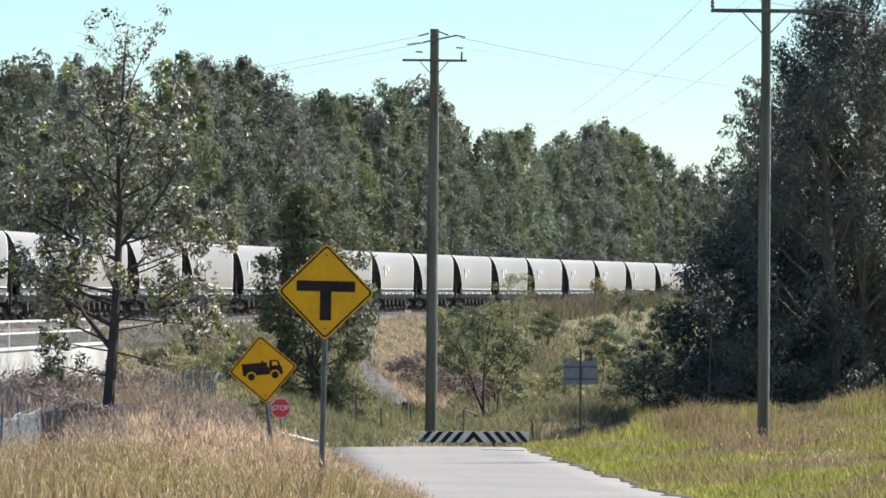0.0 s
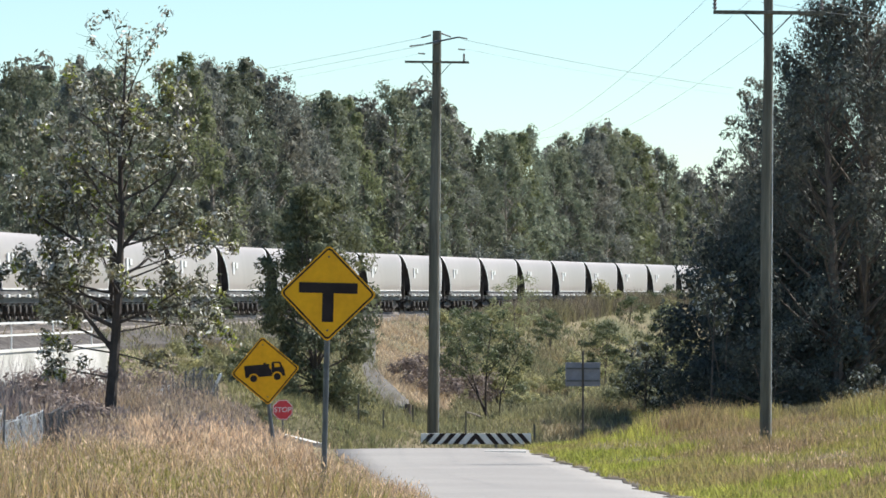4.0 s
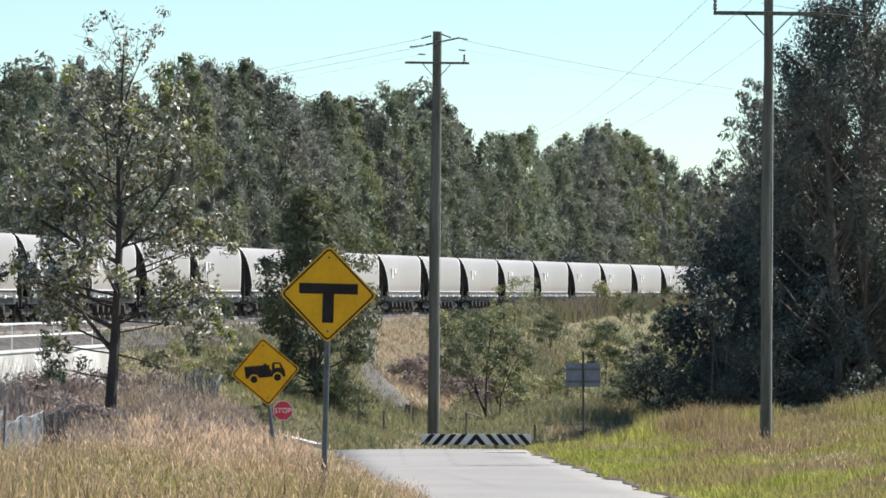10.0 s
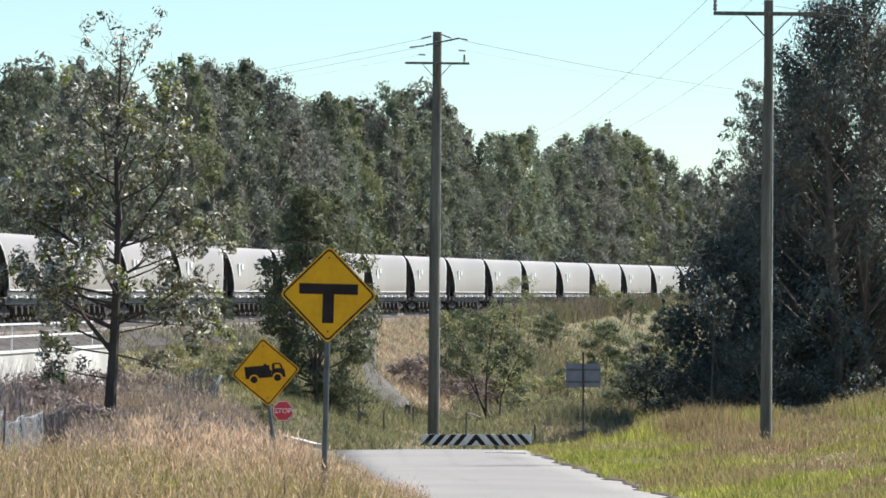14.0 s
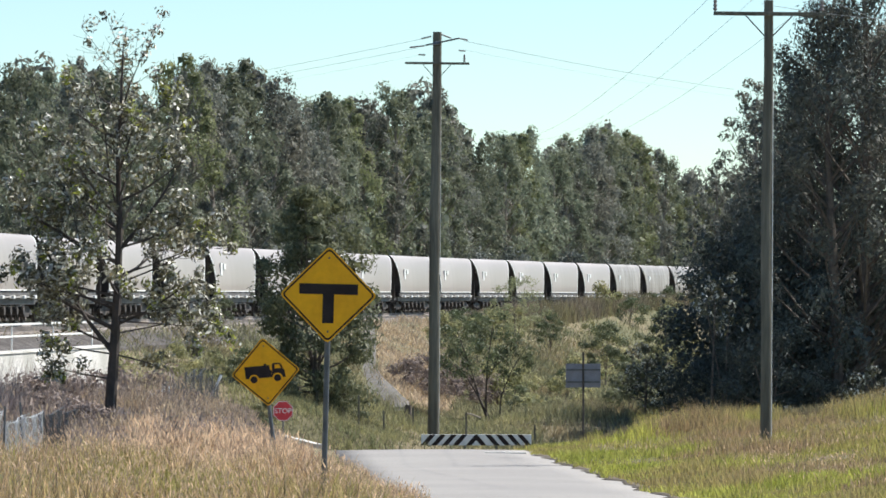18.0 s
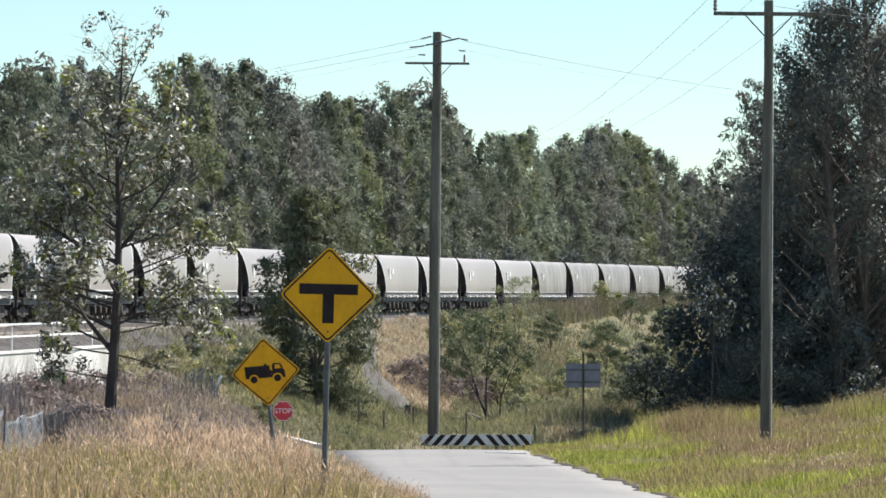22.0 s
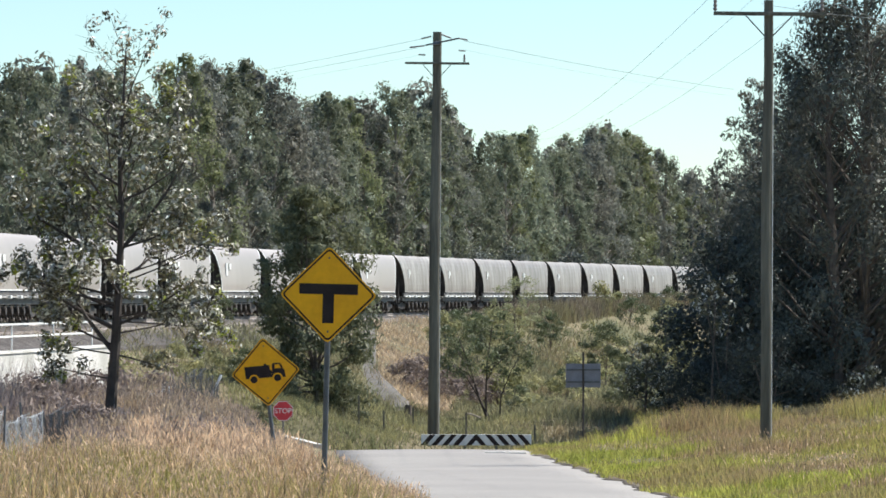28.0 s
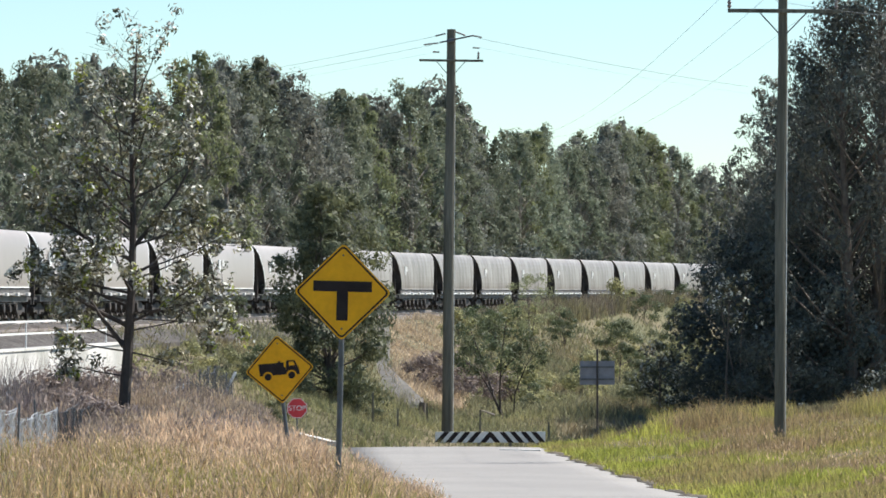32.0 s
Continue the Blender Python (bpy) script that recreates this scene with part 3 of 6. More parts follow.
def build_wagon(old):
    w = thing("coal_wagon", pose(0, 0, 0),
              "dusty cream ribbed coal hopper wagon on the railway" if old else "pale grey smooth-sided coal hopper wagon on the railway",
              "rail wagon", "wagons of the coal train")
    paint = M_WAGON_OLD if old else M_WAGON
    for s in wagon_sides(old):
        part("side_sheet", s, paint, w, smooth=not old)
    for e in (-1, 1):
        s = Shape()
        ring = [(e * (hl - 0.02), yy, z) for wd, z, hl in SECTIONS for yy in (-wd + 0.03, wd - 0.03)]
        back = [(e * (hl - 0.08), yy, z) for wd, z, hl in SECTIONS for yy in (-wd + 0.03, wd - 0.03)]
        m = len(ring)
        fs = [(2 * i, 2 * i + 1, 2 * i + 3, 2 * i + 2) for i in range(len(SECTIONS) - 1)]
        s.add(ring + back, fs + [tuple(m + j for j in reversed(q)) for q in fs] + [(0, m, m + 1, 1)])
        part("end_sheet", s, M_WAGON_END, w, "end sheet coloured near black for shade")
        s = Shape()
        for yy in (-1.25, -0.85):
            s.tube((e * 7.05, yy, 1.1), (e * 7.35, yy, 3.9), 0.025, n=6)
        for i in range(7):
            s.tube((e * (7.06 + 0.045 * i), -1.25, 1.3 + 0.38 * i), (e * (7.06 + 0.045 * i), -0.85, 1.3 + 0.38 * i), 0.018, n=5)
        part("ladder", s, M_DARK, w)
        s = Shape().box(e * 6.9 - 0.35, e * 6.9 + 0.35, -1.3, 1.3, 0.98, 1.1, c=0.02)
        s.box(e * 7.3 - 0.06, e * 7.3 + 0.06, -1.3, 1.3, 0.75, 1.1)
        part("end_platform", s, M_DARK, w)
        s = Shape().box(e * 7.5 - 0.28, e * 7.5 + 0.27, -0.12, 0.12, 0.72, 0.98, c=0.03)
        part("coupler", s, M_DARK, w)
        s = Shape()
        for k in range(3):
            s.box(e * (6.35 + 0.05 * k), e * (6.45 + 0.05 * k), -1.15 + 0.75 * k, -0.95 + 0.75 * k, 1.1, 2.3)
        part("end_stanchion", s, M_DARK, w)
    floor = Shape()
    secs = ((6.9, 1.35, 3.3), (3.6, 1.35, 1.3), (-3.6, 1.35, 1.3), (-6.9, 1.35, 3.3))
    floor.add([(x, y, z) for x, h, z in secs for y in (-h, h)] + [(x, y, z - 0.06) for x, h, z in secs for y in (-h, h)],
              [(0, 1, 3, 2), (2, 3, 5, 4), (4, 5, 7, 6), (8, 10, 11, 9), (10, 12, 13, 11), (12, 14, 15, 13)])
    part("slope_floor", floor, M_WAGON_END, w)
    for sgn in (-1, 1):
        y0, y1 = sorted((sgn * 1.30, sgn * 1.46))
        part("side_beam", Shape().box(-6.1, 6.1, y0, y1, 1.30, 1.50, c=0.015), M_FRAME, w)
        y0, y1 = sorted((sgn * 1.40, sgn * 1.56))
        part("step_rail", Shape().box(-6.0, 6.0, y0, y1, 1.20, 1.29, c=0.01), M_WHITE if old else M_SILL, w)
        y0, y1 = sorted((sgn * 1.16, sgn * 1.24))
        part("door_beam", Shape().box(-4.3, 4.3, y0, y1, 0.79, 0.83, c=0.01), M_SILL, w, "worn pale steel door beam")
        y0, y1 = sorted((sgn * 1.45, sgn * 1.68))
        me = Shape().box(-0.2, 0.2, y0, y1, 1.16, 1.32, c=0.02).mesh("bracket", M_WHITE)
        for i in range(5):
            o = new("bracket", me)
            o.parent, o.location = w, (-5.0 + 2.5 * i, 0, 0)
        y0, y1 = sorted((sgn * 1.40, sgn * 1.515))
        part("bottom_trim", Shape().box(-5.83, 5.83, y0, y1, 1.54, 1.60), M_SILL if old else M_WHITE, w, "worn grey edge strip" if old else "worn white edge strip")
        for e in (-1, 1):
            s = Shape()
            for (w0, z0, h0), (w1, z1, h1) in zip(SECTIONS, SECTIONS[1:]):
                q = [Vector((e * (h - d), sgn * (ww + 0.012), zz)) for ww, zz, h in ((w0, z0, h0), (w1, z1, h1)) for d in (0.0, 0.16)]
                k = [v - Vector((0, sgn * 0.03, 0)) for v in q]
                s.add(q + k, [(0, 1, 3, 2), (4, 6, 7, 5), (0, 2, 6, 4), (1, 5, 7, 3)])
            part("end_trim", s, paint if old else M_WHITE, w)
        y0, y1 = sorted((sgn * 1.1, sgn * 1.38))
        part("lower_sill", Shape().box(-6.2, 6.2, y0, y1, 0.88, 1.17, c=0.015), M_FRAME, w)
        s = Shape()
        x0 = -4.6
        for k, (dx, h, zz) in enumerate(((0.0, 0.75, 2.88), (0.95, 0.34, 3.06))):
            y0, y1 = sorted((sgn * 1.44, sgn * (1.515 if k == 0 else 1.505)))
            if old:
                dx, h, zz = ((0.0, 0.62, 2.92), (0.42, 0.3, 3.0))[k]
            s = Shape().box(x0 + dx, x0 + dx + ((0.28, 0.34) if old else (0.5, 0.6))[k], y0, y1, zz - h / 2, zz + h / 2)
            part("marking_bar", s, M_WHITE, w, "white painted marking bar")
    for i in range(6):
        x = -3.65 + 1.46 * i
        s = Shape()
        s.add([(x - 0.4, -1.1, 0.9), (x + 0.4, -1.1, 0.9), (x + 0.4, 1.1, 0.9), (x - 0.4, 1.1, 0.9),
               (x - 0.14, -0.95, 0.2), (x + 0.14, -0.95, 0.2), (x + 0.14, 0.95, 0.2), (x - 0.14, 0.95, 0.2)],
              [(0, 3, 2, 1), (4, 5, 6, 7), (0, 1, 5, 4), (1, 2, 6, 5), (2, 3, 7, 6), (3, 0, 4, 7)])
        ch = part("discharge_chute", s, M_DARK, w)
        for sgn in (-1, 1):
            part("door_roller", Shape().tube((x + 0.42, sgn * 1.18, 0.2), (x + 0.42, sgn * 1.36, 0.2), 0.08, n=10), M_RAIL, ch, "worn steel door roller")
            part("door_lever", Shape().tube((x - 0.1, sgn * 1.15, 0.6), (x - 0.1, sgn * 1.38, 0.6), 0.21, n=12).tube((x - 0.1, sgn * 1.27, 0.6), (x + 0.42, sgn * 1.27, 0.22), 0.07, n=6), M_DARK, ch)
    ws = wheel_shape().mesh("wheel", M_WHEEL, True)
    for e in (-1, 1):
        bg = part("bogie", Shape().box(e * 5.3 - 0.22, e * 5.3 + 0.22, -1.15, 1.15, 0.5, 0.8, c=0.04), M_DARK, w)
        for sgn in (-1, 1):
            s = Shape()
            y0, y1 = sorted((sgn * 0.98, sgn * 1.14))
            s.slab([(e * 5.3 + a, b) for a, b in ((-1.25, 0.36), (-1.25, 0.62), (-0.75, 0.66), (-0.45, 0.82), (0.45, 0.82), (0.75, 0.66), (1.25, 0.62), (1.25, 0.36), (0.7, 0.42), (0.4, 0.28), (-0.4, 0.28), (-0.7, 0.42))], y0, y1)
            part("side_frame", s, M_DARK, bg)
        for a in (-0.9, 0.9):
            ax = part("wheelset", Shape().tube((0, -0.7, 0), (0, 0.7, 0), 0.085, n=10), M_WHEEL, w)
            ax.location = (e * 5.3 + a, 0, 0.46)
            for sgn in (-1, 1):
                wo = new("wheel", ws)
                wo.parent = ax
                wo.matrix_basis = Matrix.Translation((0, sgn * 0.75, 0)) @ Matrix.Rotation(0 if sgn < 0 else math.pi, 4, "Z")
    return w


def wagon_pose(u):
    """The pose of a wagon whose near end is u metres along the railway."""
    x, y, th = track(u + LEN / 2, ME_OFF)
    return Matrix.Translation((x, y, RAIL_Z)) @ Matrix.Rotation(math.pi / 2 - th, 4, "Z")


# how many wagon lengths the train still has to run until its mark, by time
RUN = ((0.0, 7.068), (2.0, 5.89), (9.0, 1.765), (12.0, 0.0), (25.0, -7.65), (29.0, -10.03), (31.0, -11.24), (32.0, -11.845))
MARK_U = 1.27


def run_at(t):
    """Metres along the railway from the mark to the wagon counted as nought, at t seconds."""
    return MARK_U + LEN * float(np.interp(t, [r[0] for r in RUN], [r[1] for r in RUN]))


FIRST, LAST, FIRST_OLD = -13, 28, 14
wagons = {}
new_kind, old_kind = build_wagon(False), build_wagon(True)
for i in range(FIRST, LAST + 1):
    kind_of = old_kind if i >= FIRST_OLD else new_kind
    if i in (FIRST, FIRST_OLD):
        wagons[i] = kind_of
    else:
        wagons[i] = copy_thing(kind_of, wagon_pose(i * LEN))


# ---- signs and poles ----
def rounded_square(side, r, n=5):
    h = side / 2 - r
    pts = []
    for cx, cz, a0 in ((h, h, 0), (-h, h, 90), (-h, -h, 180), (h, -h, 270)):
        pts += [(cx + r * math.cos(radians(a0 + 90 * i / n)), cz + r * math.sin(radians(a0 + 90 * i / n))) for i in range(n + 1)]
    return pts


def turned(pts, deg):
    c, s = math.cos(radians(deg)), math.sin(radians(deg))
    return [(x * c - z * s, x * s + z * c) for x, z in pts]


def frame_ring(outer, inner, y0, y1):
    n = len(outer)
    s = Shape()
    v = [(x, y, z) for y in (y0, y1) for ring in (outer, inner) for x, z in ring]
    fs = []
    for i in range(n):
        j = (i + 1) % n
        fs += [(i, j, n + j, n + i), (2 * n + i, 3 * n + i, 3 * n + j, 2 * n + j), (i, 2 * n + i, 2 * n + j, j), (n + i, n + j, 3 * n + j, 3 * n + i)]
    return s.add(v, fs)


def warning_sign(x, y, z_mid, lean, post_lean, symbol, label):
    """A diamond warning sign on a steel post; leans are in degrees to the left at the top."""
    base_z = land_at(x, y) - 0.3
    t = thing("warning_sign", pose(x, y, base_z), label, "road sign", kind="")
    mid = z_mid - base_z
    pl = Matrix.Translation((0, 0, mid)) @ Matrix.Rotation(radians(-lean), 4, "Y")
    plate = Shape().slab(turned(rounded_square(0.79, 0.05), 45), -0.004, 0.0, pl)
    part("plate", plate, M_YELLOW, t, "yellow reflective diamond plate")
    r = frame_ring(turned(rounded_square(0.758, 0.045), 45), turned(rounded_square(0.72, 0.033), 45), -0.0075, -0.0045)
    part("border", Shape().add([pl @ Vector(p) for p in r.v], r.f), M_BLACK, t, "thin black border")
    sy = Shape()
    symbol(sy, pl)
    part("symbol", sy, M_BLACK, t, "black symbol")
    for dz in (-0.42, 0.42):
        p = pl @ Vector((0, -0.008, dz))
        part("bolt", Shape().tube(p, p + Vector((0, -0.006, 0)), 0.012, n=8), M_GALV, t)
    part("stiffener", Shape().box(-0.3, 0.3, 0.002, 0.024, -0.16, -0.12, pl).box(-0.3, 0.3, 0.002, 0.024, 0.12, 0.16, pl), M_GALV, t)
    lx = math.tan(radians(post_lean))
    foot = pl @ Vector((0, 0, -0.45))
    low = Vector((foot.x + lx * (foot.z - 0.0), 0.058, 0.0))
    top_pt = pl @ Vector((0, 0.058, 0.3))
    part("post", Shape().path([low, (foot.x, 0.058, foot.z), top_pt], 0.033, n=12), M_GALV, t, "galvanised steel pipe post", smooth=True)
    return t


def tee_symbol(s, m):
    s.slab([(-0.335, 0.115), (-0.335, -0.005), (-0.065, -0.005), (-0.065, -0.335), (0.065, -0.335), (0.065, -0.005), (0.335, -0.005), (0.335, 0.115)][::-1], -0.0075, -0.0045, m @ Matrix.Translation((0, 0, 0.01)))


def disc(r, cx, cz, n=18):
    return [(cx + r * math.cos(2 * math.pi * i / n), cz + r * math.sin(2 * math.pi * i / n)) for i in range(n)]


def truck_symbol(s, m):
    a, b = -0.0075, -0.0045
    s.slab([(-0.334, 0.108), (-0.326, -0.083), (-0.24, -0.09), (0.1, -0.09), (0.1, 0.02), (0.072, 0.035), (0.072, 0.105), (0.022, 0.108), (0.018, 0.132), (-0.018, 0.132), (-0.022, 0.106)][::-1], a, b, m)
    s.slab([(0.1, -0.09), (0.112, 0.12), (0.135, 0.135), (0.235, 0.13), (0.258, 0.115), (0.29, 0.03), (0.306, 0.015), (0.318, -0.105), (0.27, -0.105), (0.16, -0.09)][::-1], a, b, m)
    for cx in (-0.196, 0.185):
        s.slab(disc(0.057, cx, -0.108)[::-1], -0.0115, -0.0095, m)
    return s


tee = warning_sign(-1.309, 49.7, 1.705, -1.4, -1.4, tee_symbol, "yellow diamond T-junction warning sign on a steel post")
truck = warning_sign(-2.855, 70.0, 0.464, 5.3, 7.0, truck_symbol, "yellow diamond truck warning sign on a leaning post")
win = Shape().slab([(0.152, 0.045), (0.155, 0.108), (0.228, 0.108), (0.252, 0.045)][::-1], -0.0095, -0.0078, Matrix.Translation((0, 0, 0.464 - (land_at(-2.855, 70.0) - 0.3))) @ Matrix.Rotation(radians(-5.3), 4, "Y"))
part("symbol_window", win, M_YELLOW, truck)
for cx in (-0.196, 0.185):
    part("wheel_arch", Shape().slab(disc(0.083, cx, -0.108)[::-1], -0.009, -0.0078, Matrix.Translation((0, 0, 0.464 - (land_at(-2.855, 70.0) - 0.3))) @ Matrix.Rotation(radians(-5.3), 4, "Y")), M_YELLOW, truck)


def lettering(text, size, mat, name="lettering"):
    cu = bpy.data.curves.new(name, "FONT")
    cu.body, cu.size, cu.align_x, cu.align_y, cu.extrude = text, size, "CENTER", "CENTER", 0.0015
    tmp = bpy.data.objects.new("tmp", cu)
    scene.collection.objects.link(tmp)
    me = bpy.data.meshes.new_from_object(tmp.evaluated_get(bpy.context.evaluated_depsgraph_get()))
    bpy.data.objects.remove(tmp)
    me.materials.clear()
    me.materials.append(mat)
    return me


def stop_sign(x, y, z_mid):
    base_z = land_at(x, y) - 0.25
    t = thing("stop_sign", pose(x, y, base_z), "red octagonal stop sign with white lettering on a post", "road sign")
    mid = z_mid - base_z
    octo = lambda r: [(r * math.cos(radians(22.5 + 45 * i)) / math.cos(radians(22.5)), mid + r * math.sin(radians(22.5 + 45 * i)) / math.cos(radians(22.5))) for i in range(8)]
    part("plate", Shape().slab(octo(0.375), -0.004, 0.0), M_RED, t)
    part("border", frame_ring(octo(0.365), octo(0.345), -0.0075, -0.0045), M_WHITE, t)
    le = new("lettering", lettering("STOP", 0.27, M_WHITE))
    le.parent = t
    le.matrix_basis = Matrix.Translation((0, -0.008, mid - 0.005)) @ Matrix.Rotation(math.pi / 2, 4, "X")
    part("post", Shape().tube((0, 0.04, 0), (0, 0.04, mid + 0.3), 0.03, n=10), M_GALV, t, smooth=True)
    return t


stop_sign(-6.03, 164.0, -2.66)

# chevron board across the end of the side road
BY = 186.0
board = thing("hazard_board", pose(2.33 / 1.0 - 1.0, BY, 0), "long low board with black and white chevron stripes facing the junction", "road sign")
bx0, bx1, bz0, bz1 = -2.27, 2.44, -4.72, -4.25
part("board_panel", Shape().box(bx0, bx1, 0.0, 0.03, bz0, bz1, c=0.008), M_WHITE, board, "white board")
mid_x = (bx0 + bx1) / 2
for sg in (-1, 1):
    for j in range(4):
        x = mid_x + sg * (0.69 + 0.455 * j)
        lo, hi = x + sg * 0.2, x - sg * 0.2
        part("stripe", Shape().slab([(lo - 0.12, bz0 + 0.004), (hi - 0.12, bz1 - 0.004), (hi + 0.12, bz1 - 0.004), (lo + 0.12, bz0 + 0.004)], -0.006, -0.002), M_BLACK, board)
part("stripe", Shape().slab([(mid_x - 0.44, bz0 + 0.004), (mid_x - 0.05, bz1 - 0.004), (mid_x + 0.05, bz1 - 0.004), (mid_x + 0.44, bz0 + 0.004), (mid_x + 0.2, bz0 + 0.004), (mid_x, bz0 + 0.23), (mid_x - 0.2, bz0 + 0.004)], -0.006, -0.002), M_BLACK, board)
for x in (-1.9, -0.4, 0.95, 2.15):
    part("board_post", Shape().box(x - 0.05, x + 0.05, 0.03, 0.12, land_at(x + 1.33, BY) - 0.3, bz1 - 0.05, c=0.01), M_POLE, board)

# the back of an information sign
sb = thing("sign_seen_from_behind", pose(4.83, 150.0, 0), "grey metal back of a rectangular road sign on a post", "road sign")
part("panel", Shape().box(-0.6, 0.6, 0.04, 0.05, -1.48, -0.66, c=0.004), M_SIGN_BACK, sb)
part("channel", Shape().box(-0.58, 0.58, 0.005, 0.04, -1.32, -1.26).box(-0.58, 0.58, 0.005, 0.04, -0.9, -0.84), M_GALV, sb)
part("post", Shape().tube((0, -0.03, land_at(4.83, 150) - 0.2), (0, -0.03, -0.25), 0.036, n=10), M_DARK, sb, smooth=True)


def power_pole(x, y, top, r0, r1, lean, arms, label):
    base = land_at(x, y) - 0.3
    t = thing("power_pole", pose(x, y, base, 0, lean, 0), label, "power pole")
    h = top - base
    ns = 7
    part("pole", Shape().path([(0.02 * math.sin(i * 1.3), 0, h * i / ns) for i in range(ns + 1)], [r0 + (r1 - r0) * i / ns for i in range(ns + 1)], n=16), M_POLE, t, "grey weathered timber", smooth=True)
    for z, x0, x1, pins in arms:
        z -= base
        part("crossarm", Shape().box(x0, x1, -r1 - 0.14, -r1 - 0.02, z - 0.05, z + 0.05, c=0.012), M_POLE, t)
        s = Shape()
        for sg, far in ((-1, -0.62), (1, 0.62)):
            s.tube((sg * r1 * 0.6, -r1 - 0.03, z - 0.62), (far, -r1 - 0.15, z - 0.05), 0.018, n=6)
        part("brace", s, M_GALV, t)
        for px in pins:
            rz = ((0.02, -0.02), (0.02, 0.06), (0.05, 0.07), (0.09, 0.12), (0.055, 0.16), (0.055, 0.18), (0.085, 0.22), (0.05, 0.26), (0.05, 0.28), (0.075, 0.32), (0.05, 0.37), (0.02, 0.4))
            s = Shape().path([(px, -r1 - 0.08, z + q) for _, q in rz], [0.7 * q for q, _ in rz], n=10)
            part("insulator", s, M_PORCELAIN, t)
    # White tube added along the right side to imitate the sunlit edge.
    part("conduit", Shape().tube((r0 + 0.02, -0.02, 0.2), (r1 + 0.02, -0.02, h * 0.8), 0.012, n=8), M_WHITE, t, "pale tube standing in for the pole's sunlit edge")
    return t


pole_a = power_pole(-0.45, 190.0, 13.2, 0.25, 0.19, 0.6, [(11.82, -1.38, 1.42, (1.2,))], "tall grey timber power pole behind the junction")
pole_b = power_pole(8.5, 115.0, 9.5, 0.146, 0.122, 0.5, [(9.13, -1.46, 1.5, (-1.42, 1.4))], "grey timber power pole in the grass beside the road")
s = Shape()
ha = 13.2 - (land_at(-0.45, 190.0) - 0.3)
s.tube((-0.5, -0.24, ha - 0.6), (0.95, -0.24, ha - 0.28), 0.036, n=8)
s.tube((-0.15, -0.24, ha - 0.55), (0.15, -0.24, ha - 0.48), 0.1, n=8)
part("offset_arm", s, M_GALV, pole_a)
for a, b in (((0.2, -0.2, ha - 0.12), (0.62, -0.3, ha - 0.28)), ((0.95, -0.24, ha - 0.28), (1.35, -0.3, ha - 0.36)), ((-0.25, -0.2, ha - 0.2), (-0.7, -0.2, ha - 0.32)), ((-0.55, -0.24, ha - 0.62), (-1.2, -0.2, ha - 0.7)), ((0.95, -0.2, ha - 0.8), (1.25, -0.2, ha - 0.83)), ((-0.8, -0.2, ha - 1.0), (-0.5, -0.2, ha - 1.02))):
    s = Shape()
    for k in range(5):
        p = Vector(a).lerp(Vector(b), k / 5)
        q = Vector(a).lerp(Vector(b), (k + 0.7) / 5)
        s.tube(p, q, 0.045, 0.032, n=8)
    s.tube(a, b, 0.02, n=6)
    part("strain_insulator", s, M_PORCELAIN, pole_a)


def wire(a, b, sag, r=0.0075):
    a, b = Vector(a), Vector(b)
    pts = []
    for i in range(25):
        f = i / 24
        p = a.lerp(b, f)
        p.z -= sag * 4 * f * (1 - f)
        pts.append(p)
    t = tagged(new("overhead_wire", Shape().path(pts, r, n=5).mesh("overhead_wire", M_WIRE)), "thin overhead power line strung between timber poles", "power line", "overhead power lines")
    return t


wire((0.9, 189.7, 12.8), (15.7, 235.0, 12.82), 0.12, 0.009)
wire((0.9, 189.7, 12.4), (15.7, 235.0, 12.45), 0.1, 0.0035)
wire((-0.6, 189.8, 12.95), (-60, 400.0, 17.1), 1.0, 0.0065)
wire((-1.1, 189.8, 12.5), (-60, 400.0, 16.85), 1.0, 0.006)
wire((-0.9, 189.8, 12.2), (-60, 400.0, 16.3), 1.0, 0.003)
wire((7.08, 114.8, 9.6), (5.0, 400.0, 16.6), 1.7, 0.0052)
wire((8.45, 114.8, 9.75), (6.3, 400.0, 16.6), 1.9, 0.0052)
wire((9.9, 114.8, 9.6), (7.6, 400.0, 15.6), 1.9, 0.0052)
wire((7.08, 114.8, 9.6), (14.0, 40.0, 10.2), 0.5, 0.006)
wire((8.4, 114.8, 9.4), (15.0, 130.0, 9.9), 0.12, 0.007)
wire((9.9, 114.8, 9.6), (15.0, 128.0, 9.2), 0.1, 0.007)

for x0, x1, yy in ((1.2, 1.8, 125.2), (1.82, 2.4, 124.8)):
    z = float(road_z(yy))
    tagged(new("kerb", Shape().box(x0, x1, yy - 0.12, yy + 0.12, z - 0.2, z + 0.05, c=0.02).mesh("kerb", M_CONCRETE)), "low pale concrete kerb at the end of the side road", "kerb", "kerbs", kind="structure")
for x0, x1, y0, y1 in ((1.2, 2.4, 119.0, 119.2),):
    s = Shape()
    n = 8
    top = []
    for i in range(n + 1):
        f = i / n
        x = x0 + (x1 - x0) * f
        w = (y1 - y0) * (0.35 + 0.65 * abs(math.sin(i * 2.1 + x0))) * min(1, 4 * f, 4 * (1 - f) + 0.1)
        ym = (y0 + y1) / 2 + 0.12 * math.sin(i * 1.3)
        for yy in (ym - w / 2, ym + w / 2):
            t = (x - float(road_c(yy))) / float(road_h(yy))
            top.append((x, yy, float(road_z(yy)) + 0.03 * (1 - t * t) + 0.006))
    s.add(top, [(2 * i, 2 * i + 2, 2 * i + 3, 2 * i + 1) for i in range(n)])
    tagged(new("road_patch", s.mesh("road_patch", M_PATCH)), "thin dark streak on the asphalt", "road", kind="structure")


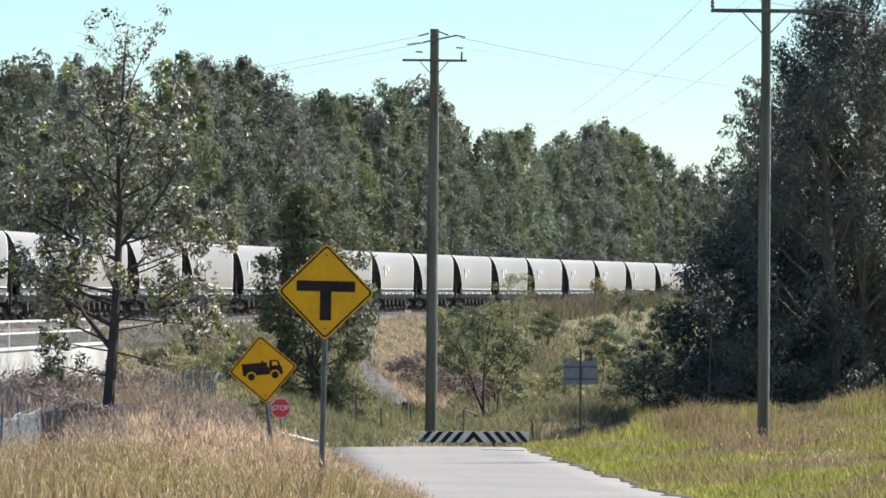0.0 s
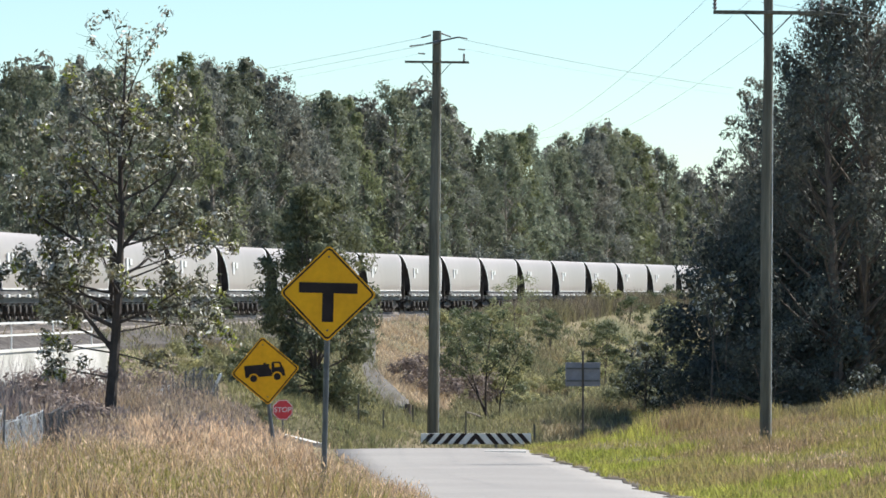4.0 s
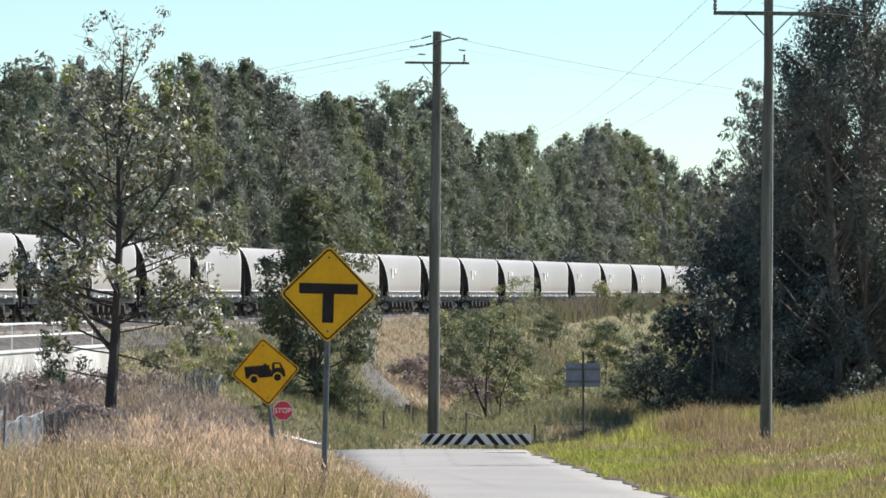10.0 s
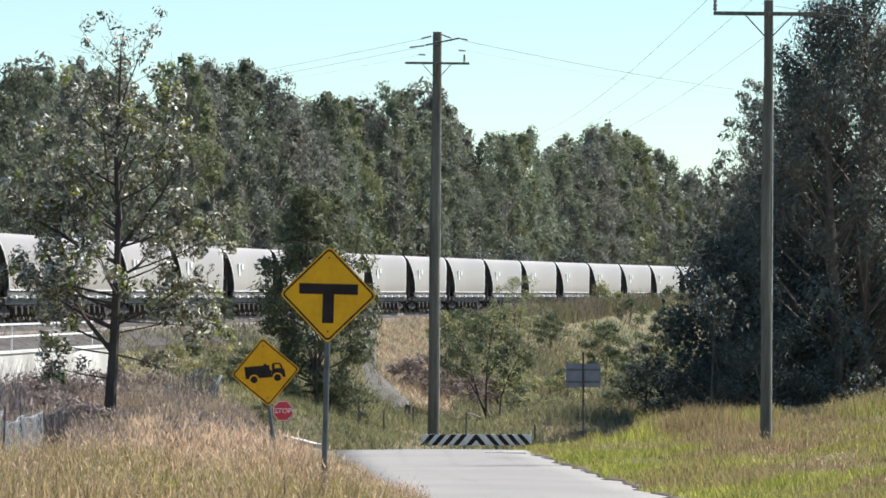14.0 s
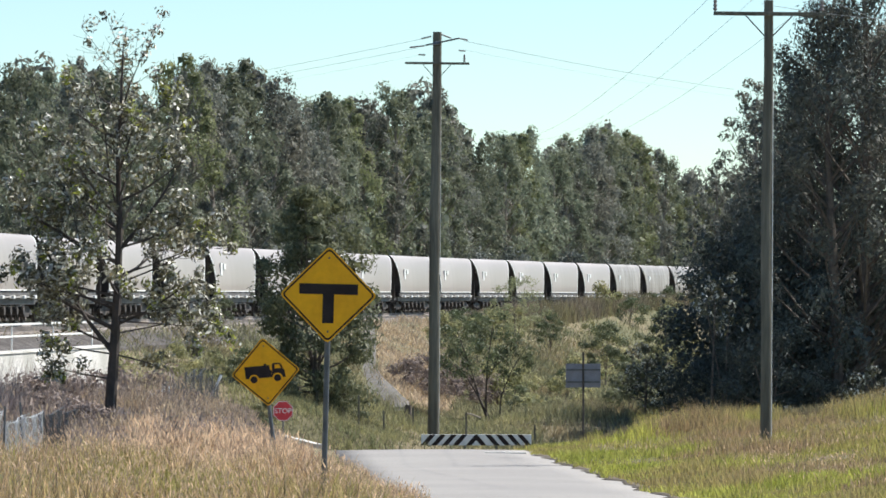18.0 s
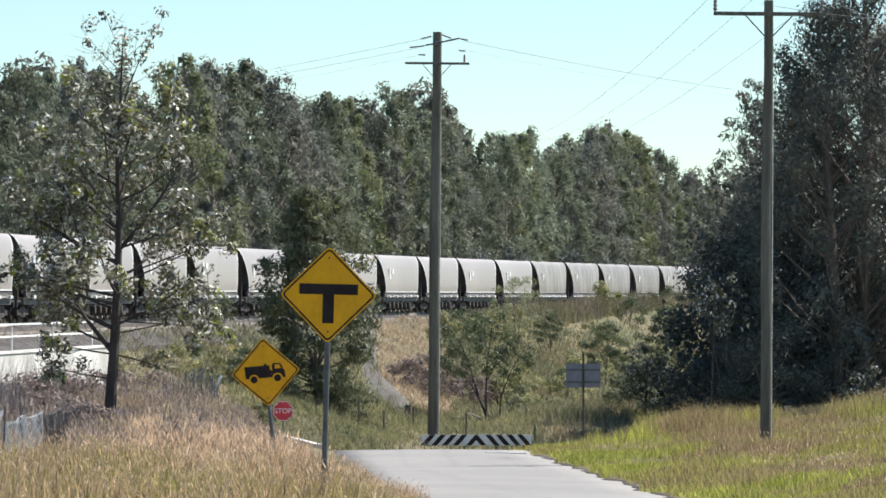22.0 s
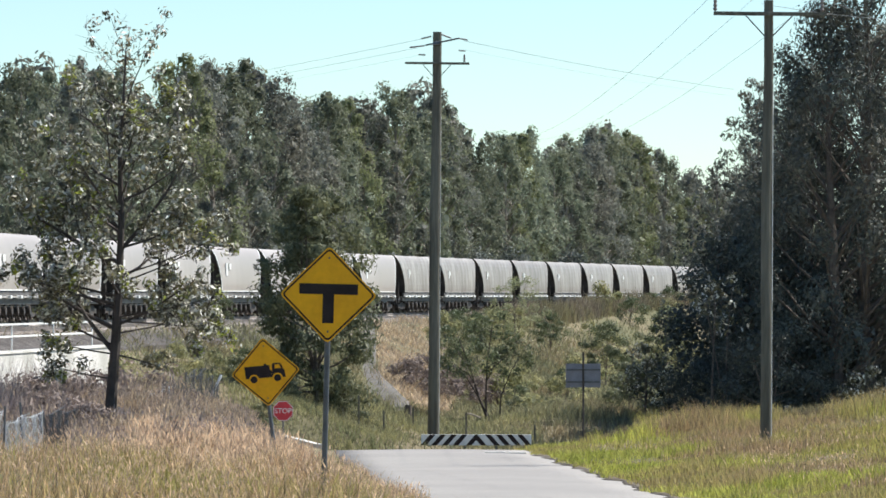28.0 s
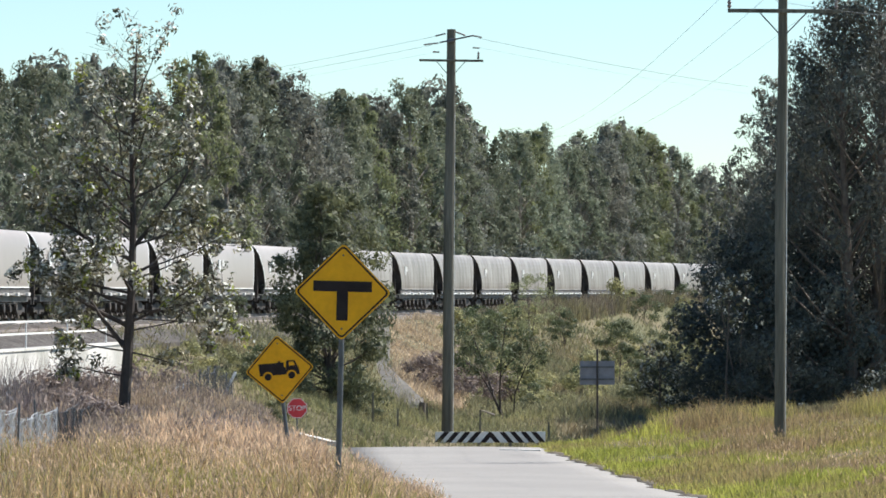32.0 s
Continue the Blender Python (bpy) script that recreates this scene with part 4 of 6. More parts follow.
# ---- trees and shrubs ----
def leaf_cloud(rng, centres, radii, per, length, width, droop, flat=0.75, core=0, hang=0.0, spray=0.3):
    """Small pointed leaves scattered round the centres: vertices and four-sided faces. core: broad quads, up to spray
    metres, added inside each clump to block light; hang: how far its outer leaves trail down.
    """
    n = len(centres) * per
    c = np.repeat(centres, per, axis=0)
    r = np.repeat(radii, per)[:, None]
    d = rng.normal(size=(n, 3))
    d /= np.linalg.norm(d, axis=1)[:, None]
    p = c + d * r * (rng.random((n, 1)) ** 0.28) * np.array([1, 1, flat])
    p[:, 2] -= hang * r[:, 0] * rng.random(n) ** 2 * (1 - np.abs(d[:, 2])) * 1.6
    nrm = d + rng.normal(size=(n, 3)) * 0.35 + np.array([0, 0, 0.15])
    nrm /= np.linalg.norm(nrm, axis=1)[:, None]
    a = rng.normal(size=(n, 3))
    a[:, 2] -= droop
    a -= nrm * np.sum(a * nrm, axis=1)[:, None]
    a /= np.linalg.norm(a, axis=1)[:, None] + 1e-9
    b = np.cross(nrm, a)
    ln = length * (0.6 + 0.8 * rng.random((n, 1)))
    wd = width * (0.6 + 0.8 * rng.random((n, 1)))
    v = np.stack([p - a * ln / 2, p + b * wd / 2 - a * ln * 0.05, p + a * ln / 2, p - b * wd / 2 - a * ln * 0.05], axis=1).reshape(-1, 3)
    # Light blockers hidden in the clump, so that its far side darkens.
    if core:
        m = len(centres) * core
        c = np.repeat(centres, core, axis=0) + rng.normal(size=(m, 3)) * np.repeat(radii, core)[:, None] * 0.26
        a = rng.normal(size=(m, 3))
        a /= np.linalg.norm(a, axis=1)[:, None]
        b = np.cross(a, rng.normal(size=(m, 3)))
        b /= np.linalg.norm(b, axis=1)[:, None]
        q = spray * rng.uniform(0.45, 1.0, (m, 1))
        k = rng.uniform(0.6, 1.3, (4, m, 1))
        v = np.concatenate([v, np.stack([c - a * q * k[0], c + b * q * k[1], c + a * q * k[2], c - b * q * k[3]], axis=1).reshape(-1, 3)])
        n += m
    f = np.arange(n * 4).reshape(n, 4)
    return v, f


def tree_meshes(seed, height, radius, low, trunk_r, clumps, per, length, width, droop=0.4, shape=0.5, bark=None, leaf=None, clump_r=0.28, stems=1, skirt=0.0, open_top=0.0, rise=0.28, twig=1.0, spread=0.92, fork=0.08, thin=0.0, core=0, hang=0.0, flat=0.75, spray=0.3):
    """A trunk with limbs, and a crown of leaf clumps between the height low and the top."""
    rng = np.random.default_rng(seed)
    wood = Shape()
    tips, rads = [], []
    for s in range(stems):
        ang = rng.random() * 6.28
        lean = (0.04 if stems == 1 else 0.22) * height
        top = Vector((math.cos(ang) * lean * rng.random(), math.sin(ang) * lean * rng.random(), height * (0.93 if stems == 1 else 0.75 + 0.18 * rng.random())))
        n = 7
        spine = [Vector((top.x * f ** 1.3 + 0.012 * height * math.sin(5 * f + s), top.y * f ** 1.3 + 0.012 * height * math.cos(4 * f + s), top.z * f)) for f in [i / n for i in range(n + 1)]]
        wood.path(spine, [trunk_r / math.sqrt(stems) * (1 - 0.88 * i / n) + 0.004 * height * 0.2 for i in range(n + 1)], n=8)
        for k in range(clumps // stems):
            f = (k + rng.random()) / (clumps // stems)
            h = low + (height - low) * f ** spread
            prof = (math.sin(math.pi * min(1, max(0.02, f * (1 - shape) + shape * 0.55 + 0.02))) ** 0.7) * (1 - f ** 3.0 * 0.75)
            prof = max(prof, skirt * (1 - f))
            rr = radius * prof * (0.25 + 0.85 * math.sqrt(rng.random()))
            th = k * 2.4 + rng.random() * 1.2
            fb = min(0.97, max(fork * (0.75 + 0.9 * rng.random()), (h - rise * rr - 0.05 * height) / top.z))
            i = min(n - 1, int(fb * n))
            root = spine[i].lerp(spine[i + 1], fb * n - i)
            tip = Vector((root.x + rr * math.cos(th), root.y + rr * math.sin(th), h))
            mid = root.lerp(tip, 0.55) + Vector((0, 0, -0.06 * rr))
            br = twig * trunk_r * (0.32 * (1 - 0.7 * fb) + 0.03)
            wood.path([root, mid, tip], [br, br * 0.6, br * 0.2], n=5)
            tips.append(tip)
            rads.append(radius * clump_r * (0.65 + 0.7 * rng.random()) * (1 - open_top * f))
    c, r = np.array([tuple(t) for t in tips]), np.array(rads)
    v, f = leaf_cloud(rng, c, r, per, length, width, droop, flat, core, hang, spray)
    if thin:
        hf = np.clip((v[f[:, 0], 2] - low) / (height - low), 0, 1)
        keep_f = rng.random(len(f)) > thin * hf ** 1.3
        v = v.reshape(-1, 4, 3)[keep_f].reshape(-1, 3)
        f = np.arange(len(v)).reshape(-1, 4)
    return wood.mesh("trunk", bark or M_BARK, True), raw_mesh("crown", v, f, leaf or M_LEAF)


def tree(name, x, y, meshes, label, category="tree", group="", turn=0.0, scale=1.0, sink=0.1):
    t = thing(name, Matrix.LocRotScale((x, y, land_at(x, y) - sink), Euler((0, 0, turn)), (scale, scale, scale)), label, category, group)
    for nm, me in zip(("trunk", "crown"), meshes):
        o = new(nm, me)
        o.parent = t
    return t


rnd = random.Random(5)
GUM_LEAF = (M_LEAF, M_LEAF_GREY, M_LEAF, M_LEAF_YELLOW, M_LEAF_GREY, M_LEAF, M_LEAF_YELLOW, M_LEAF_GREY)
GUM = [tree_meshes(100 + k, 20.0, (4.1, 3.3, 4.8, 3.7, 4.4, 3.2, 4.2, 3.5)[k], (3.0, 5.0, 3.0, 2.0, 4.0, 6.0, 2.0, 4.0)[k], 0.32, (40, 34, 46, 36, 42, 32, 40, 34)[k], 190, 0.34, 0.115, 1.5, (0.45, 0.3, 0.55, 0.5, 0.4, 0.35, 0.5, 0.4)[k], M_BARK_PALE,
                   GUM_LEAF[k], (0.25, 0.28, 0.22, 0.27, 0.24, 0.29, 0.25, 0.27)[k], skirt=0.65, rise=0.7, open_top=0.12, core=12, hang=1.0, flat=0.9, spray=0.36) for k in range(8)]
GUM_FAR = [tree_meshes(120 + k, 20.0, 4.6, 5.0, 0.32, 34, 50, 0.6, 0.24, 1.2, 0.45, M_BARK_PALE, (M_LEAF_GREY, M_LEAF, M_LEAF_GREY)[k], 0.28, skirt=0.7, rise=0.7, core=9, hang=0.5, flat=0.9, open_top=0.3, spray=0.4) for k in range(3)]
# Understorey takes the dark leaf colour to imitate shade under the canopy.
UNDER = [tree_meshes(140 + k, 7.5, 3.2, 0.4, 0.12, 26, 60, 0.4, 0.15, 0.9, 0.5, M_BARK, M_LEAF_DARK, 0.36, stems=2, skirt=0.9, core=9, hang=0.3) for k in range(3)]
# height of the wood's outline over the eye's level, by bearing, both in thousandths of the distance
SKYLINE = [(-114.8, 53.5), (-101.8, 53.2), (-94.0, 54.2), (-82.3, 53.2), (-69.4, 52.5), (-59.0, 52.5), (-54.7, 52.7), (-45.6, 53.2), (-40.8, 49.6), (-36.4, 46.6), (-28.7, 46.0), (-19.6, 45.2), (-12.2, 47.0), (-7.3, 49.9), (-3.1, 47.0), (0.4, 42.1), (6.5, 36.4), (11.2, 37.1), (15.6, 38.2), (22.9, 35.1), (30.9, 36.9), (40.1, 38.4), (46.2, 35.2), (50.8, 31.0), (60.5, 27.8), (106.0, 28.8)]


def forest():
    for row, (off, gap, start) in enumerate(((14.0, 5.2, -40), (21.0, 6.0, -38))):
        q = start
        while q < (330 if row == 0 else 360):
            o = off + rnd.uniform(-1.5, 2.5)
            x, y, _ = track(q, o)
            h = (1.7 + 0.001 * y * float(np.interp(1000 * x / y, [p[0] for p in SKYLINE], [p[1] for p in SKYLINE])) - land_at(x, y)) * rnd.choice((0.84, 0.92, 0.97, 0.99, 1.01)) * rnd.uniform(0.97, 1.02)
            tree("gum_tree", x, y, (GUM[rnd.randrange(8)] if row == 0 else GUM_FAR[rnd.randrange(3)]), "tall olive-green gum tree in the wood behind the railway", "tree", "gum trees behind the railway", rnd.uniform(0, 6.28), h / 20.0)
            q += gap * rnd.uniform(0.75, 1.25)
    q = -40
    while q < 330:
        x, y, _ = track(q, 10.0 + rnd.uniform(-0.8, 1.5))
        tree("forest_shrub", x, y, UNDER[rnd.randrange(3)], "dense shrub at the edge of the wood, leaves darkened for shade", "shrub", "shrubs along the wood", rnd.uniform(0, 6.28), rnd.uniform(0.5, 0.95))
        q += 4.2 * rnd.uniform(0.7, 1.3)


forest()

# the dark stand on the far side of the junction
stirring = []                            # trees that sway in the wind
DARK = [tree_meshes(200 + k, 18.0, 4.2, 3.2, 0.3, 58, 380, 0.19, 0.065, 1.5, 0.42, M_BARK, M_LEAF_DARK, 0.22, skirt=0.45, rise=0.7, fork=0.15, core=18, hang=0.9, flat=0.9, spray=0.17) for k in range(3)]
for x, y, h, k in ((15.8, 205, 12.0, 0), (14.4, 207, 10.5, 2), (17.7, 198, 19.5, 1), (17.2, 203, 17.0, 0), (19.5, 199, 22.5, 2), (22.5, 204, 20.0, 0), (26.0, 200, 19.0, 1), (17.4, 210, 15.5, 2), (23.0, 214, 18.0, 0), (29.5, 207, 18.0, 2), (26.5, 214, 21.0, 1), (20.5, 210, 19.0, 0)):
    stirring.append(tree("dark_tree", x, y, DARK[k], "tall dark dense tree beyond the junction", "tree", "dark trees beyond the junction", x * 1.7, h / 18.0))
AIRY = tree_meshes(230, 15.0, 2.6, 5.0, 0.18, 64, 46, 0.26, 0.08, 0.9, 0.4, M_BARK_PALE, M_LEAF_GREY, 0.19, rise=0.9, open_top=0.3)
for x, y, h in ((15.0, 208, 16.4), (13.2, 212, 12.5), (15.9, 213, 15.5), (15.2, 209, 13.5)):
    stirring.append(tree("airy_tree", x, y, AIRY, "slender airy gum tree with pale foliage", "tree", "airy gum trees", x, h / 15.0))
BUSH = [tree_meshes(240 + k, 5.0, 2.3, 0.2, 0.1, 26, 290, 0.13, 0.055, 0.4, 0.5, M_BARK, M_LEAF_BUSH, 0.42, stems=3, skirt=1.0, core=26, spray=0.12) for k in range(2)]
BUSH += [(BUSH[0][0], raw_mesh("crown", *leaf_cloud(np.random.default_rng(244), np.random.default_rng(245).normal(size=(30, 3)) * (1.3, 1.3, 0.9) + (0, 0, 2.6), np.full(30, 0.9), 300, 0.2, 0.07, 0.4), M_LEAF_DARK))]
for x, y, h, k in ((11.2, 197, 3.0, 0), (12.9, 195, 4.2, 1), (14.4, 193, 5.2, 0), (16.8, 194.5, 3.6, 1), (20.4, 197, 2.6, 2), (14.2, 201, 8.4, 1), (13.3, 197.5, 5.4, 0), (13.4, 205, 8.6, 0), (18.0, 203, 5.0, 2), (15.4, 199, 8.2, 0), (16.0, 201, 5.5, 0), (21.0, 206, 5.5, 2), (24.0, 207, 5.5, 2), (27.0, 206, 5.5, 2)):
    tree("dark_bush", x, y, BUSH[k], "dark dense bush under the tall trees", "shrub", "bushes under the dark trees", x * 2.3, h / 5.0)
GLOSSY = tree_meshes(250, 2.4, 1.0, 0.4, 0.05, 16, 60, 0.15, 0.07, 0.2, 0.5, M_BARK, M_LEAF_YOUNG, 0.35, stems=3, skirt=0.8)
GLOSSY_TALL = tree_meshes(252, 7.0, 0.9, 4.9, 0.06, 12, 22, 0.2, 0.11, 0.3, 0.5, M_BARK, M_LEAF_YOUNG, 0.4, stems=2, skirt=0.7)
# Three leaves in ten get the pale colour, as painted glints.
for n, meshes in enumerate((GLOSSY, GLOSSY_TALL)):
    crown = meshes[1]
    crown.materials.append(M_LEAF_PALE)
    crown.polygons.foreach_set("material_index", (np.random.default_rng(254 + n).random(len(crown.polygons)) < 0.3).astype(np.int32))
for x, y, h in ((9.6, 207.0, 3.5), (10.6, 205.0, 2.6), (18.2, 193, 3.0), (19.2, 193.5, 3.3)):
    tree("glossy_bush", x, y, GLOSSY, "bush with glossy leaves, some coloured pale as glints", "shrub", "glossy bushes", x * 1.9, h / 2.4)
# Slim trees added to carry a cluster of painted glints.
for x, y, h in ((12.0, 193.5, 7.2), (12.6, 194.0, 7.6)):
    tree("glossy_sapling", x, y, GLOSSY_TALL, "slim young tree with pale leaves for glints before the dark trees", "tree", "glossy young trees", x * 1.9, h / 7.0)

# the young tree by the fence
def grow(wood, rng, pts, r, depth, tips, bare, gap):
    """A limb along pts with side twigs past the fraction bare of its length; ends are gathered in tips."""
    pts = [Vector(p) for p in pts]
    n = len(pts) - 1
    wood.path(pts, [r * (1 - (0.94 if bare >= 1 else 0.75) * i / n) + 0.003 for i in range(n + 1)], n=7 if r > 0.05 else 4)
    tips.append(pts[-1])
    if depth == 0:
        tips.append(pts[-2].lerp(pts[-1], 0.4))
        return
    run = sum((b - a).length for a, b in zip(pts, pts[1:]))
    count = max(2, int(run * (1 - bare) / gap))
    for k in range(count):
        f = bare + (1 - bare) * (k + rng.random()) / count
        i = min(n - 1, int(f * n))
        p = pts[i].lerp(pts[i + 1], f * n - i)
        d = (pts[i + 1] - pts[i]).normalized()
        side = Vector(rng.normal(size=3))
        side = (side - d * side.dot(d)).normalized()
        way = (d * 0.55 + side * 0.8 + Vector((0, 0, 0.2))).normalized()
        ln = max(0.22, run * 0.4 * (1.15 - 0.65 * f) * (0.7 + 0.6 * rng.random()))
        mid = p + way * ln * 0.5 + Vector((0, 0, -0.03 * ln))
        grow(wood, rng, [p, mid, p + way * ln + Vector((0, 0, 0.06 * ln))], r * (1 - 0.75 * f) * 0.45, depth - 1, tips, 0.25, gap * 0.6)


def limb_tree(name, x, y, seed, limbs, depth, gap, leaves, size, spread, bark, leaf, label, shoots=None, thin=None, sink=0.1, pale=0.0):
    """A tree from its main limbs, each (points, radius, bare share), with leaves round the twig ends."""
    rng = np.random.default_rng(seed)
    wood, tips = Shape(), []
    for pts, r, bare in limbs:
        own = []
        grow(wood, rng, pts, r, 0 if bare >= 1 else depth, own, bare, gap)
        tips += [] if bare >= 1 else own
    c = np.array([tuple(p) for p in tips])
    if thin:
        c = c[rng.random(len(c)) > np.interp(c[:, 2], *thin)]
    v, f = leaf_cloud(rng, c, np.full(len(c), spread) * rng.uniform(0.6, 1.3, len(c)), leaves, size, size * 0.42, 0.35, 0.9)
    t = thing(name, pose(x, y, land_at(x, y) - sink), label, "tree")
    new("trunk", wood.mesh("trunk", bark, True)).parent = t
    crown = raw_mesh("crown", v, f, leaf)
    # pale: share of leaves coloured near white to imitate glints
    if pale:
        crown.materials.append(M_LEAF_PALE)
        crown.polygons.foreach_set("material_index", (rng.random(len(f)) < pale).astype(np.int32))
    new("crown", crown).parent = t
    if shoots:
        pick = c[rng.integers(0, len(c), shoots[0])]
        v, f = leaf_cloud(rng, pick, np.full(len(pick), spread * 0.9), leaves, size, size * 0.36, -0.5, 1.0)
        tagged(new("young_foliage", raw_mesh("young_foliage", v, f, shoots[1])), "fresh yellow-green shoots", kind="stuff").parent = t
    return t


def young_limbs():
    r = random.Random(31)
    spine = [(0, 0, 0), (0.03, 0, 1.3), (0.12, 0.05, 2.6), (0.2, 0.03, 4.0), (0.26, 0, 5.6), (0.22, 0.03, 7.2), (0.3, 0, 8.7), (0.36, 0, 10.0)]
    at = lambda h: Vector([float(np.interp(h, [p[2] for p in spine], [p[k] for p in spine])) for k in range(3)])
    limbs = [(spine, 0.165, 1.0), (spine[3:], 0.05, 0.1), ([at(5.9), (0.02, 0.1, 6.6), (-0.1, 0.1, 7.9), (-0.45, 0.2, 9.2)], 0.035, 0.3), ([at(8.2), (0.5, 0.1, 9.0), (0.85, 0.1, 9.8)], 0.03, 0.3)]
    # height on the trunk, bearing (0: to the right, 180: to the left), reach, rise, thickness
    for h, az, reach, up, th in ((2.5, 185, 1.9, 3.1, 0.06), (2.5, 178, 1.6, 0.3, 0.03), (1.9, 190, 1.4, 0.3, 0.025), (3.1, 172, 2.2, 1.35, 0.06), (3.0, 5, 2.2, 0.5, 0.026), (2.5, 350, 1.1, -0.3, 0.03), (3.3, 358, 2.5, -0.2, 0.024), (2.7, 160, 1.9, 0.9, 0.04), (3.9, 195, 2.5, 0.7, 0.045), (4.4, 345, 2.4, 0.9, 0.03),
                              (4.7, 186, 2.6, 1.6, 0.055), (5.5, 170, 1.4, 1.3, 0.05), (5.0, 8, 1.6, 2.3, 0.055), (4.2, 20, 2.5, 1.2, 0.03), (3.4, 330, 2.4, 0.4, 0.026), (3.7, 215, 2.4, 0.6, 0.045)):
        a = at(h)
        d = Vector((math.cos(radians(az)), math.sin(radians(az)), 0))
        limbs.append(([a, a + d * reach * 0.35 + Vector((0, 0, up * 0.28)), a + d * reach * 0.7 + Vector((0, 0, up * 0.62)), a + d * reach + Vector((0, 0, up))], th, 0.3))
    for k in range(15):
        h = 3.2 + 5.6 * k / 15
        a, az, reach = at(h), radians(k * 137.5 + r.uniform(-20, 20)), (2.5 - 0.26 * (h - 3.2)) * r.uniform(0.75, 1.1)
        d, up = Vector((math.cos(az), math.sin(az), 0)), reach * r.uniform(0.35, 0.8)
        limbs.append(([a, a + d * reach * 0.4 + Vector((0, 0, up * 0.3)), a + d * reach * 0.75 + Vector((0, 0, up * 0.7)), a + d * reach + Vector((0, 0, up))], 0.042, 0.25))
    return limbs


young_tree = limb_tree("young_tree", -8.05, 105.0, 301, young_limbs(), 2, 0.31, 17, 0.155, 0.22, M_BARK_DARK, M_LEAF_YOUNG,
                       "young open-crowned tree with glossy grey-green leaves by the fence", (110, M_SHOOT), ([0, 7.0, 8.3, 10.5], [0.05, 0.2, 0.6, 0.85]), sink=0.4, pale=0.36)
# the dense tree behind the signs
bushy = tree("dense_tree", -5.6, 190.0, tree_meshes(311, 9.5, 2.15, 0.4, 0.16, 88, 230, 0.24, 0.08, 1.2, 0.5, M_BARK, M_LEAF_DENSE, 0.31, stems=3, skirt=0.9, core=12, hang=0.5, spray=0.2), "dense dark-green bushy tree at the foot of the bank", "tree")
DEEP = tree_meshes(313, 2.4, 1.3, 0.1, 0.04, 22, 110, 0.2, 0.07, 0.6, 0.5, M_BARK, M_LEAF_DENSE, 0.36, stems=3, skirt=1.0, core=6, spray=0.14)
for x, y, h in ((-7.4, 181.5, 1.2), (-8.3, 185.0, 1.5), (-7.0, 186.5, 1.4), (-4.3, 189.0, 1.6)):
    tree("shady_bush", x, y, DEEP, "dark olive bush beside the bushy tree at the junction", "shrub", "bushes beside the bushy tree", x * 3.1, h / 2.4)
# Bushes on the bank, placed also to stand in for the trees' shadow.
for x, y, h in ((9.2, 214.0, 2.4), (10.2, 226.0, 2.6), (11.3, 240.0, 2.8), (3.6, 214.0, 1.0)):
    tree("shady_bush", x, y, DEEP, "dark olive bush on the bank before the dark trees", "shrub", "olive bushes on the bank", x * 3.1, h / 2.4)
SHRUB = [tree_meshes(320 + k, 5.4, 1.9, 1.9, 0.07, 36, 120, 0.2, 0.075, 0.4, 0.5, M_BARK, M_LEAF_SHRUB, 0.26, stems=3, skirt=0.5) for k in range(3)]
FEATHERY = tree_meshes(330, 5.4, 1.8, 1.6, 0.05, 34, 90, 0.17, 0.05, 0.2, 0.5, M_BARK, M_FEATHER, 0.25, stems=3, skirt=0.6)
tree("feathery_shrub", 4.7, 285, FEATHERY, "feathery pale-green young shrub near the top of the bank", "shrub", "", 1.7, 1.0)
for x, y, h, k, lab in (
                        (10.3, 275, 4.2, 2, "leafy shrub on the grassy bank"), (14.5, 285, 5.0, 0, "leafy shrub on the grassy bank"), (7.4, 300, 3.0, 1, "leafy shrub on the grassy bank"),
                        (-11.75, 233, 1.7, 0, "round grey-green shrub below the railway")):
    tree("shrub", x, y, SHRUB[k], lab, "shrub", "", k * 1.7, h / 5.4)
slender = limb_tree("slender_tree", 2.15, 206.0, 302, [([(0, 0, 0), (-0.45, 0.1, 1.1), (-0.9, 0.2, 2.6), (-1.5, 0.3, 4.2)], 0.07, 0.4), ([(-0.1, 0.1, 0), (-0.12, 0, 1.3), (-0.05, -0.2, 2.8), (0.2, -0.2, 4.6)], 0.06, 0.45),
                                        ([(0.5, 0, 0), (0.6, 0.1, 1.2), (1.1, 0.2, 2.4), (1.8, 0.2, 3.5)], 0.05, 0.4), ([(-0.35, 0, 0.9), (-1.0, -0.2, 2.0), (-1.9, -0.3, 2.9)], 0.04, 0.4), ([(0.1, 0, 2.4), (0.9, 0.3, 3.1), (1.9, 0.4, 3.0)], 0.04, 0.3)],
          2, 0.36, 16, 0.16, 0.3, M_BARK_DARK, M_LEAF_SHRUB, "small tree with thin leaning stems and grey-green leaves on the bank")
limb_tree("sapling", -12.45, 231.0, 303, [([(0, 0, 0), (0.03, 0, 1.0), (0.0, 0.05, 2.0), (-0.06, 0, 3.1)], 0.045, 0.45)], 1, 0.3, 10, 0.16, 0.16, M_BARK_DARK, M_LEAF_SHRUB, "slim dark-stemmed sapling with few leaves below the railway")
LOW = [tree_meshes(340 + k, 1.6, 1.1, 0.1, 0.03, 16, 70, 0.2, 0.07, 0.2, 0.5, M_BARK, (M_LEAF_SHRUB, M_LEAF_BROWN, M_RANK)[k], 0.4, stems=3, skirt=1.0) for k in range(3)]
TRACK_X = table([(0, -1.0), (200, -1.2), (204, -2.2), (208, -2.9), (213, -3.45), (228, -4.05), (250, -4.35), (288, -5.2), (400, -8)], soft=4)
lr = random.Random(77)
